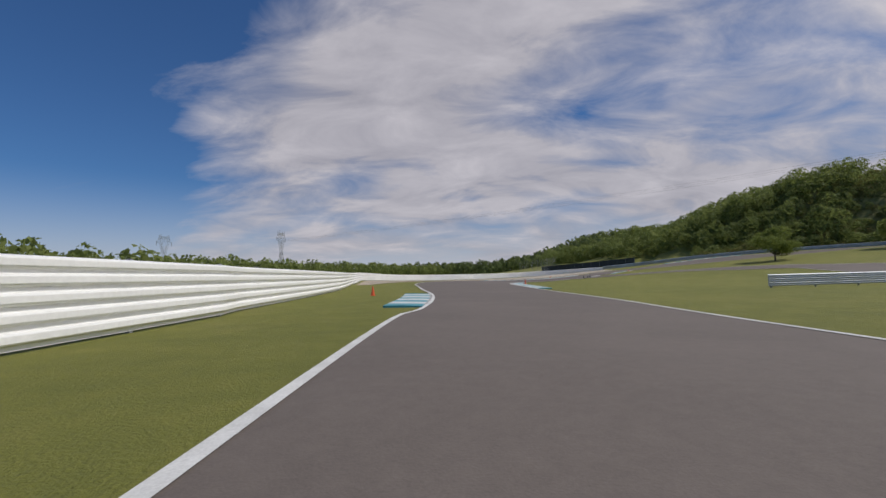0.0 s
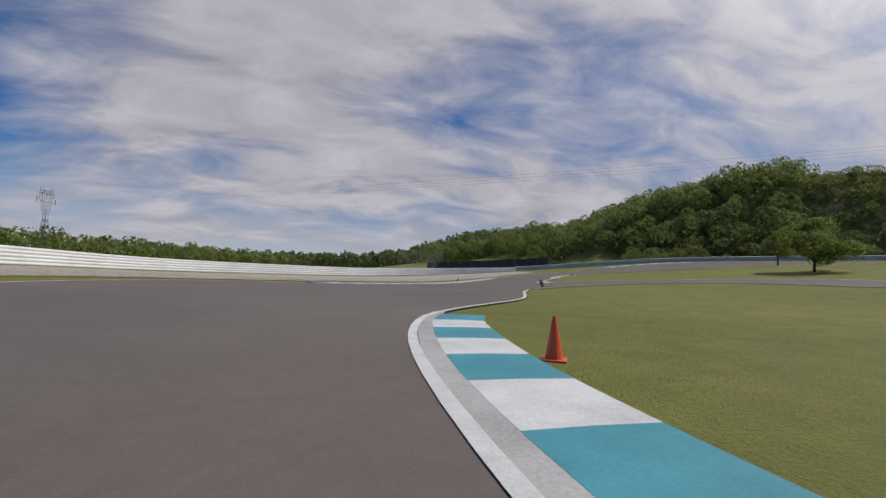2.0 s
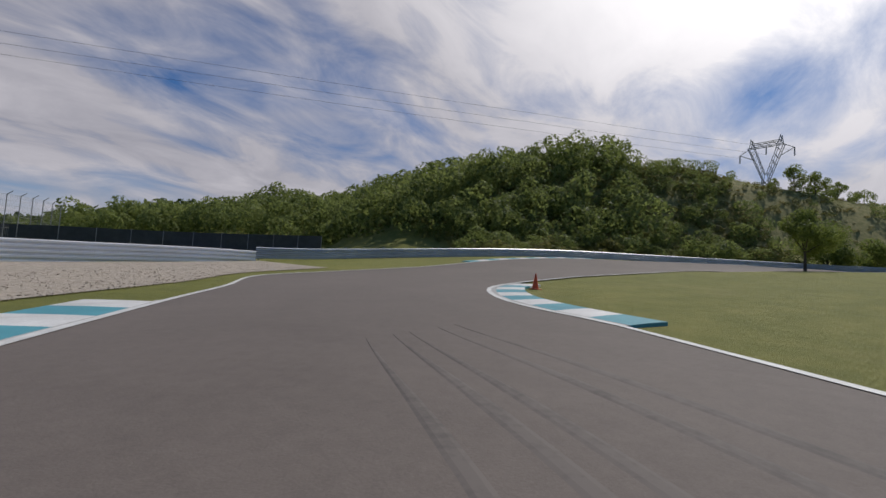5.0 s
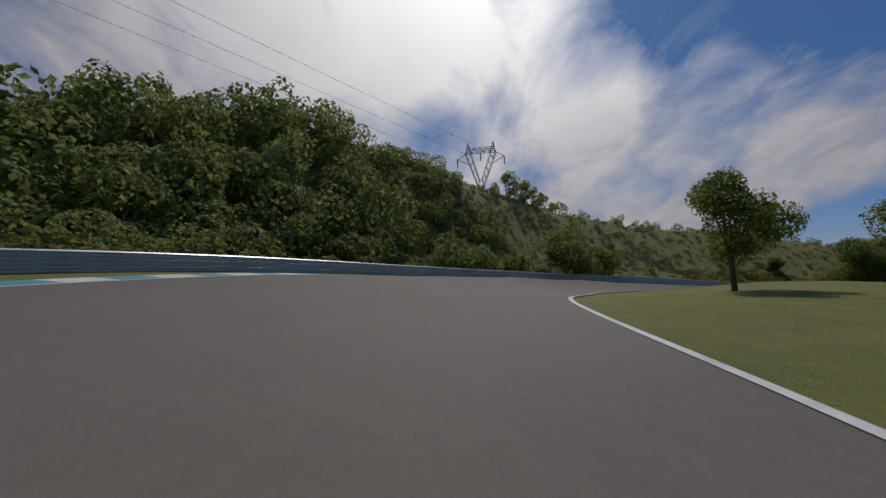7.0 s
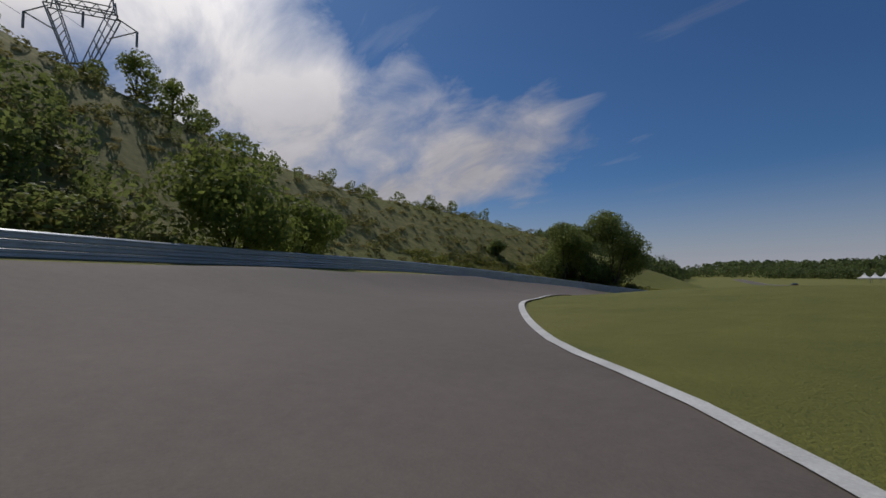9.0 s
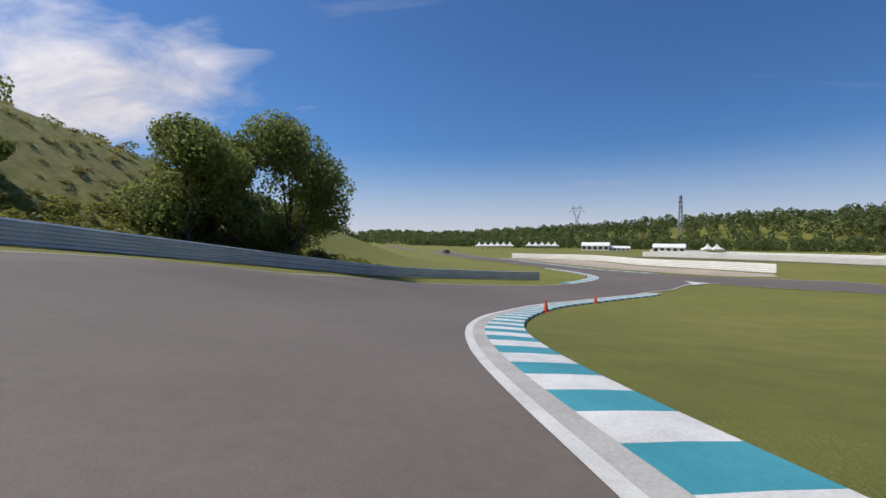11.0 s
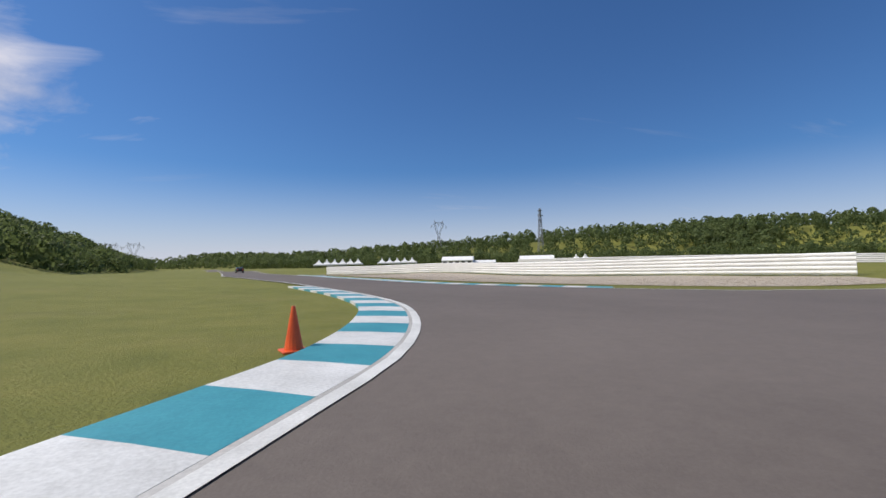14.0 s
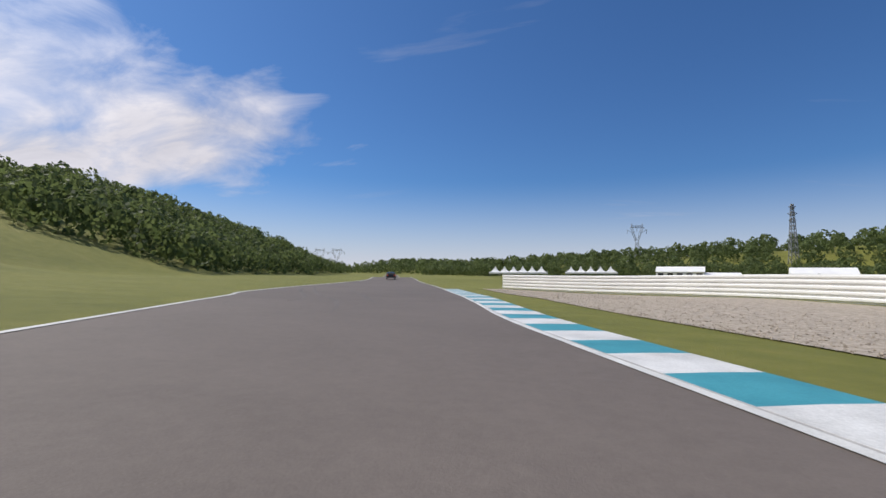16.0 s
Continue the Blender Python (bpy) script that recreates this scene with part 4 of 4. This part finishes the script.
def cat_pylon(h, span, label):
    """Lattice pylon with a narrow waist and a wide forked head."""
    root = thing("pylon")
    bm = bmesh.new()
    waist, wz, bw = span * 0.055, h * 0.52, span * 0.20
    r = span * 0.008
    corners = [(1, 1), (1, -1), (-1, -1), (-1, 1)]
    for i, (sx, sy) in enumerate(corners):
        tx, ty = corners[(i + 1) % 4]
        bar(bm, (sx * bw, sy * bw, -0.5), (sx * waist, sy * waist, wz), r * 1.3)
        for k in range(6):
            s0, s1 = k / 6, (k + 1) / 6
            w0, w1 = bw + (waist - bw) * s0, bw + (waist - bw) * s1
            bar(bm, (sx * w0, sy * w0, wz * s0), (tx * w1, ty * w1, wz * s1), r * 0.7)
            bar(bm, (tx * w0, ty * w0, wz * s0), (sx * w1, sy * w1, wz * s1), r * 0.7)
    part("lattice_mast", bm, LATTICE, root)
    bm = bmesh.new()
    top, arm = h * 0.90, span * 0.5
    for sy in (-waist, waist):
        for sx in (-1, 1):
            bar(bm, (sx * waist, sy, wz), (sx * span * 0.33, sy, top), r)
            bar(bm, (sx * waist * 0.3, sy, wz + h * 0.06), (sx * span * 0.22, sy, top), r * 0.8)
            for k in range(5):
                s0, s1 = k / 5, (k + 0.5) / 5
                bar(bm, (sx * (waist + (span * 0.33 - waist) * s0), sy, wz + (top - wz) * s0), (sx * (waist * 0.3 + (span * 0.22 - waist * 0.3) * s1), sy, wz + h * 0.06 + (top - wz - h * 0.06) * s1), r * 0.6)
            bar(bm, (sx * span * 0.30, sy, top), (sx * span * 0.27, sy, h), r)
            bar(bm, (sx * span * 0.22, sy, top), (sx * span * 0.27, sy, h), r * 0.7)
        bar(bm, (-span * 0.33, sy, top), (span * 0.33, sy, top), r)
        bar(bm, (-span * 0.27, sy, top + h * 0.045), (span * 0.27, sy, top + h * 0.045), r)
        for k in range(8):
            x0, x1 = -span * 0.26 + k * span * 0.065, -span * 0.26 + (k + 1) * span * 0.065
            bar(bm, (x0, sy, top if k % 2 else top + h * 0.045), (x1, sy, top + h * 0.045 if k % 2 else top), r * 0.6)
    for sx in (-1, 1):
        bar(bm, (sx * span * 0.30, 0, top), (sx * arm, 0, top - h * 0.06), r)
        bar(bm, (sx * span * 0.24, 0, top - h * 0.13), (sx * arm, 0, top - h * 0.06), r)
    part("forked_head", bm, LATTICE, root)
    for sx in (-arm, 0, arm):
        z = top - h * 0.06 if sx else top
        bm = bmesh.new()
        tube(bm, (sx, 0, z), (sx, 0, z - h * 0.09), r * 1.6, r * 1.6, 6)
        part("insulator", bm, LATTICE, root)
    return tagged(root, label, "pylon", "pylons")


def line_pylon(h, label):
    """Slim four-legged lattice mast with short arms."""
    root = thing("pylon")
    bm = bmesh.new()
    r, b0, b1 = h * 0.0042, h * 0.058, h * 0.014
    corners = [(1, 1), (1, -1), (-1, -1), (-1, 1)]
    for i, (sx, sy) in enumerate(corners):
        tx, ty = corners[(i + 1) % 4]
        bar(bm, (sx * b0, sy * b0, -0.5), (sx * b1, sy * b1, h), r * 1.4)
        for k in range(9):
            s0, s1 = k / 9, (k + 1) / 9
            w0, w1 = b0 + (b1 - b0) * s0, b0 + (b1 - b0) * s1
            bar(bm, (sx * w0, sy * w0, h * s0), (tx * w1, ty * w1, h * s1), r * 0.8)
            bar(bm, (tx * w0, ty * w0, h * s0), (sx * w1, sy * w1, h * s1), r * 0.8)
    part("lattice_mast", bm, LATTICE, root)
    for z, a in ((0.97, 0.05), (0.86, 0.07), (0.75, 0.05)):
        bm = bmesh.new()
        for sx in (-1, 1):
            bar(bm, (0, 0, h * z), (sx * h * a, 0, h * (z - 0.02)), r * 1.2)
            bar(bm, (0, 0, h * (z - 0.06)), (sx * h * a, 0, h * (z - 0.02)), r)
        part("cross_arm", bm, LATTICE, root)
    return tagged(root, label, "pylon", "pylons")


big_pylon = cat_pylon(21.0, 10.6, "grey lattice pylon with a forked head behind the hill crest")
big_pylon.matrix_basis = Matrix.Translation((155.5, 108.0, 17.5)) @ Matrix.Rotation(radians(104 - 90 + 62), 4, "Z")
west = cat_pylon(19.0, 7.0, "grey lattice pylon beyond the belt of trees")
west.matrix_basis = Matrix.Translation((-105, 284, gz(-105, 284))) @ Matrix.Diagonal((1.5, 1.5, 1.5, 1)) @ Matrix.Rotation(radians(80), 4, "Z")
for x, y, h, s, turn in ((190, 150, 24, 10, 60), (-150, 235, 24, 10, 80), (400, -530, 34, 20, 30), (425, -530, 34, 20, 30), (57, -372, 30, 14, 10)):
    copy_thing(west, Matrix.Translation((x, y, gz(x, y) - 0.3)) @ Matrix.Rotation(radians(turn), 4, "Z") @ Matrix.Diagonal((s / 10.5, s / 10.5, h / 28.5, 1)))
planted(line_pylon(45.5 - gz(-17.5, -312), "tall slim grey lattice mast in the valley"), -17.5, -312)


def sweep(bm, pts, r, sides=5):
    rings = []
    for k, p in enumerate(pts):
        d = (pts[min(k + 1, len(pts) - 1)] - pts[max(k - 1, 0)]).normalized()
        u = d.cross(Vector((0, 0, 1))).normalized()
        v = d.cross(u)
        rings.append([bm.verts.new(p + (u * math.cos(q * math.tau / sides) + v * math.sin(q * math.tau / sides)) * r) for q in range(sides)])
    for a, b in zip(rings, rings[1:]):
        for q in range(sides):
            bm.faces.new((a[q], a[(q + 1) % sides], b[(q + 1) % sides], b[q]))


def cables():
    a0, b0 = Vector((155.5, 108.0, 34.5)), Vector((-105, 284, 28.0))
    side = Vector((0.25, 0.97, 0))
    for o in (-5.0, 0.0, 5.0):
        a, b = a0 + side * o, b0 + side * o * 0.7
        bm = bmesh.new()
        sweep(bm, [a.lerp(b, k / 24) - Vector((0, 0, 2.0 * 4 * (k / 24) * (1 - k / 24))) for k in range(25)], 0.019)
        ob = part("power_line", bm, CABLE)
        tagged(ob, "dark sagging power cable hung between two pylons", "cable", "power lines")


cables()

# ======== tents and buildings in the valley ========


def peak_tent(sx, h):
    root = thing("party_tent")
    for x in (-1, 1):
        for y in (-1, 1):
            bm = bmesh.new()
            tube(bm, (x * sx * 0.48, y * sx * 0.48, 0), (x * sx * 0.48, y * sx * 0.48, h * 0.5), 0.06, 0.06, 6)
            part("leg", bm, POST, root)
    bm = bmesh.new()
    rings = []
    for s, z in ((0.5, 0.38), (0.5, 0.5), (0.28, 0.62), (0.12, 0.78), (0.03, 1.0)):
        rings.append([bm.verts.new((x * sx * s, y * sx * s, h * z)) for x, y in ((1, 1), (-1, 1), (-1, -1), (1, -1))])
    for a, b in zip(rings, rings[1:]):
        for k in range(4):
            bm.faces.new((a[k], a[(k + 1) % 4], b[(k + 1) % 4], b[k]))
    bm.faces.new(rings[-1])
    part("tent_roof", bm, CANVAS, root)
    return tagged(root, "white peaked canvas party tent on the valley field", "tent", "peaked tents")


def marquee(length, depth, h):
    root = thing("marquee")
    bm = bmesh.new()
    box(bm, -length / 2, length / 2, -depth / 2, depth / 2, 0, h * 0.62, 0.05)
    part("marquee_wall", bm, CANVAS, root)
    bm = bmesh.new()
    ends = []
    for x in (-length / 2 - 0.2, length / 2 + 0.2):
        ends.append([bm.verts.new(p) for p in ((x, -depth / 2 - 0.2, h * 0.6), (x, depth / 2 + 0.2, h * 0.6), (x, 0, h))])
    a, b = ends
    for f in ((a[0], b[0], b[2], a[2]), (b[1], a[1], a[2], b[2]), (a[1], a[0], a[2]), (b[0], b[1], b[2]), (a[0], a[1], b[1], b[0])):
        bm.faces.new(f)
    part("marquee_roof", bm, CANVAS, root)
    for k in range(int(length / 3)):
        bm = bmesh.new()
        x = -length / 2 + 1.5 + k * 3
        box(bm, x - 0.9, x + 0.9, depth / 2, depth / 2 + 0.02, 0.8, h * 0.5)
        part("window", bm, RUBBER, root, "dark window opening")
    return tagged(root, "long white marquee with a pitched roof", "marquee", "marquees")


def polar(bearing, dist, x0=106.9, y0=41.8):
    a = radians(bearing)
    return x0 - math.sin(a) * dist, y0 + math.cos(a) * dist


proto = peak_tent(5.0, 5.2)
spots = [(-173.0 - 0.9 * k, 250) for k in range(6)] + [(-180.3 - 0.9 * k, 255) for k in range(5)] + [(-203.2 - 1.0 * k, 225) for k in range(2)]
proto.matrix_basis = on_ground(*polar(*spots[0]))
for s in spots[1:]:
    copy_thing(proto, on_ground(*polar(*s)))
m0 = marquee(15, 8, 4.8)
m0.matrix_basis = on_ground(*polar(-189.5, 235), radians(-15))
copy_thing(m0, on_ground(*polar(-192.6, 238), radians(-15)) @ Matrix.Diagonal((0.75, 1, 0.6, 1)))
copy_thing(m0, on_ground(*polar(-198.8, 225), radians(-20)))

# ======== the other car ========


def car():
    root = thing("car")
    bm = bmesh.new()
    prof = [(-2.0, 0.35), (-2.02, 0.75), (-1.85, 0.98), (-1.45, 1.32), (-0.6, 1.43), (0.25, 1.40), (0.95, 0.98), (1.75, 0.84), (2.02, 0.62), (2.02, 0.35)]
    rings = []
    for y, tuck in ((-0.86, 0.90), (-0.80, 1.0), (0.80, 1.0), (0.86, 0.90)):
        rings.append([bm.verts.new((x, y * (0.82 if z > 1.1 else 1.0), 0.35 + (z - 0.35) * (tuck if z > 0.5 else 1))) for x, z in prof])
    for a, b in zip(rings, rings[1:]):
        for k in range(len(prof)):
            bm.faces.new((a[k], a[(k + 1) % len(prof)], b[(k + 1) % len(prof)], b[k]))
    bm.faces.new(rings[0]), bm.faces.new(rings[-1][::-1])
    bmesh.ops.recalc_face_normals(bm, faces=bm.faces)
    part("body", bm, CARPAINT, root)
    bm = bmesh.new()
    vs = [bm.verts.new(p) for p in ((-1.90, -0.62, 0.97), (-1.90, 0.62, 0.97), (-1.50, 0.55, 1.29), (-1.50, -0.55, 1.29))]
    bm.faces.new(vs)
    part("rear_window", bm, RUBBER, root, "dark glass")
    for y in (-0.66, 0.66):
        bm = bmesh.new()
        box(bm, -2.06, -1.98, y - 0.14, y + 0.14, 0.70, 0.92, 0.02)
        part("tail_light", bm, ORANGE, root, "red tail light")
    for x in (-1.25, 1.3):
        for y in (-0.78, 0.78):
            bm = bmesh.new()
            tube(bm, (x, y - 0.1, 0.31), (x, y + 0.1, 0.31), 0.31, 0.31, 18)
            wheel = part("wheel", bm, RUBBER, root)
            bm = bmesh.new()
            tube(bm, (x, y - 0.105, 0.31), (x, y + 0.105, 0.31), 0.19, 0.19, 12)
            part("rim", bm, STEEL, wheel)
    return tagged(root, "small dark grey hatchback on the track ahead", "car")


first_car = planted(car(), 139.5, -94, radians(-66), -0.05)
tagged(copy_thing(first_car, on_ground(-25, 21, radians(80))), "dark grey hatchback parked on the grass behind the white barriers", "car")

# ======== access track up to the gate ========
track = smooth_line([(44, 139.5), (49, 146), (53, 154), (56, 165), (57, 180)], 1.5)
side_ = left_normals(track) * 1.9
tagged(drape("access_track", track + side_, track - side_, 5, 0.06, ASPHALT), "narrow pale asphalt track climbing behind the barrier", "track", kind="structure")

# ======== fences behind the barrier ========
MESH = speckled("dark_screen_netting", (0.035, 0.04, 0.042), (0.075, 0.08, 0.082), 1.0, 0.9, 12.0, 0.1)


def screen_fence(pts, h, solid, label):
    line = smooth_line(pts, 3.0)
    root = thing("fence", (line[0][0], line[0][1], gz(*line[0])))
    b = Vector(root.location)
    top = [Vector((p[0], p[1], gz(*p))) - b for p in line]
    for p in top:
        bm = bmesh.new()
        tube(bm, p + Vector((0, 0, -0.3)), p + Vector((0, 0, h)), 0.04, 0.04, 6)
        if not solid:
            tube(bm, p + Vector((0, 0, h)), p + Vector((0.35, -0.3, h + 0.35)), 0.035, 0.03, 6)
        part("fence_post", bm, POST, root)
    for p, q in zip(top, top[1:]):
        bm = bmesh.new()
        if solid:
            nrm = (q - p).cross(Vector((0, 0, 1))).normalized() * 0.012
            vs = [[bm.verts.new(v + Vector((0, 0, z)) + nrm * s) for v, z in ((p, 0.05), (q, 0.05), (q, h - 0.05), (p, h - 0.05))] for s in (-1, 1)]
            bm.faces.new(vs[0]), bm.faces.new(vs[1][::-1])
            for k in range(4):
                bm.faces.new((vs[0][k], vs[1][k], vs[1][(k + 1) % 4], vs[0][(k + 1) % 4]))
            part("fence_panel", bm, MESH, root)
        else:
            for k in range(10):
                z = Vector((0, 0, 0.3 + k * (h - 0.3) / 9))
                bar(bm, p + z, q + z, 0.008)
            for k in range(8):
                v = p.lerp(q, k / 8)
                bar(bm, v + Vector((0, 0, 0.2)), v + Vector((0, 0, h)), 0.006)
            part("wire_mesh", bm, POST, root)
    return tagged(root, label, "fence", "fences")


screen_fence([(25, 143), (29.5, 146), (34, 151), (38, 159), (44, 172)], 4.8, False, "tall wire safety fence with cranked post tops behind the barrier")
screen_fence([(36, 160), (48, 158), (58, 155), (66, 151)], 2.2, True, "fence covered with dark screen netting below the wood")

# ======== tyre marks ========
def mark_material():
    m, n, s = material("tyre_mark_rubber", 0.8)
    p = place(n)
    fac = n.math("ADD", n.math("MULTIPLY", n.noise(p, 0.6, 5, 0.7), 0.7), n.math("MULTIPLY", n.noise(p, 9.0, 3, 0.7), 0.4))
    n.links.new(n.ramp(fac, [(0.34, (0.066, 0.056, 0.049)), (0.60, (0.140, 0.118, 0.103))]), s.inputs["Base Color"])
    return m


MARK = mark_material()


def tyre_mark(pts, width=0.2):
    line = smooth_line(pts, 0.7)
    taper = np.clip(np.minimum(np.arange(len(line)), np.arange(len(line))[::-1]) / 5.0, 0.05, 1)[:, None]
    nrm = left_normals(line) * width * 0.5 * taper
    verts, n = [], len(line)
    for k, lift_ in ((-1.0, 0.0485), (-0.45, 0.0555), (0.45, 0.0555), (1.0, 0.0485)):
        p = line - nrm * k
        verts += list(zip(p[:, 0], p[:, 1], ground(p[:, 0], p[:, 1]) + lift_))
    faces = [(r * n + i, (r + 1) * n + i, (r + 1) * n + i + 1, r * n + i + 1) for r in range(3) for i in range(n - 1)]
    return tagged(mesh_part("tyre_mark", verts, faces, MARK), "dark curved tyre mark on the asphalt", "tyre mark", kind="structure")


for off in (0.0, 0.9, 1.5, 2.7, 3.5):
    tyre_mark([(14.5 + off * 0.9, 84 - off * 0.9), (18.5 + off, 89.5 - off * 0.8), (24.5 + off * 1.1, 95.5 - off * 0.5), (32 + off, 103 + off * 0.2), (36 + off * 0.6, 108.5)], 0.17 + 0.03 * (off % 1))
for pts in ([(19.2, 85.5), (20.2, 88.4), (21.6, 91.4), (24.4, 96.3), (27.5, 100.4)], [(22.2, 87.6), (23.1, 90.2), (24.7, 93.4), (27.3, 98.4), (30.5, 103)], [(21.6, 86.4), (22.7, 88.8), (24.8, 92.4), (27.2, 96.8)],
            [(23.4, 87.8), (24.5, 89.9), (26.9, 94.2), (28.9, 97.6)], [(27, 96.6), (28.4, 96.2), (29.4, 95.4), (30.2, 94.1)],
            [(109.9, 45.2), (109.4, 44.3), (108.7, 43.1)], [(108.7, 45.4), (108.4, 44.6), (107.8, 43)], [(108, 46), (107.2, 44.5), (106.1, 42.6)], [(107.7, 46.9), (107.4, 46), (106.6, 44.2)],
            [(125.3, -44), (121, -37), (117, -31.4), (116.2, -29)], [(124.9, -44.6), (119, -35.4), (115.4, -31), (113.6, -28), (112.7, -26.1)], [(121.4, -43), (117, -36.4), (113.3, -30.4)], [(117.8, -28.2), (117, -27), (116.2, -26.1)]):
    tyre_mark(pts, 0.24)
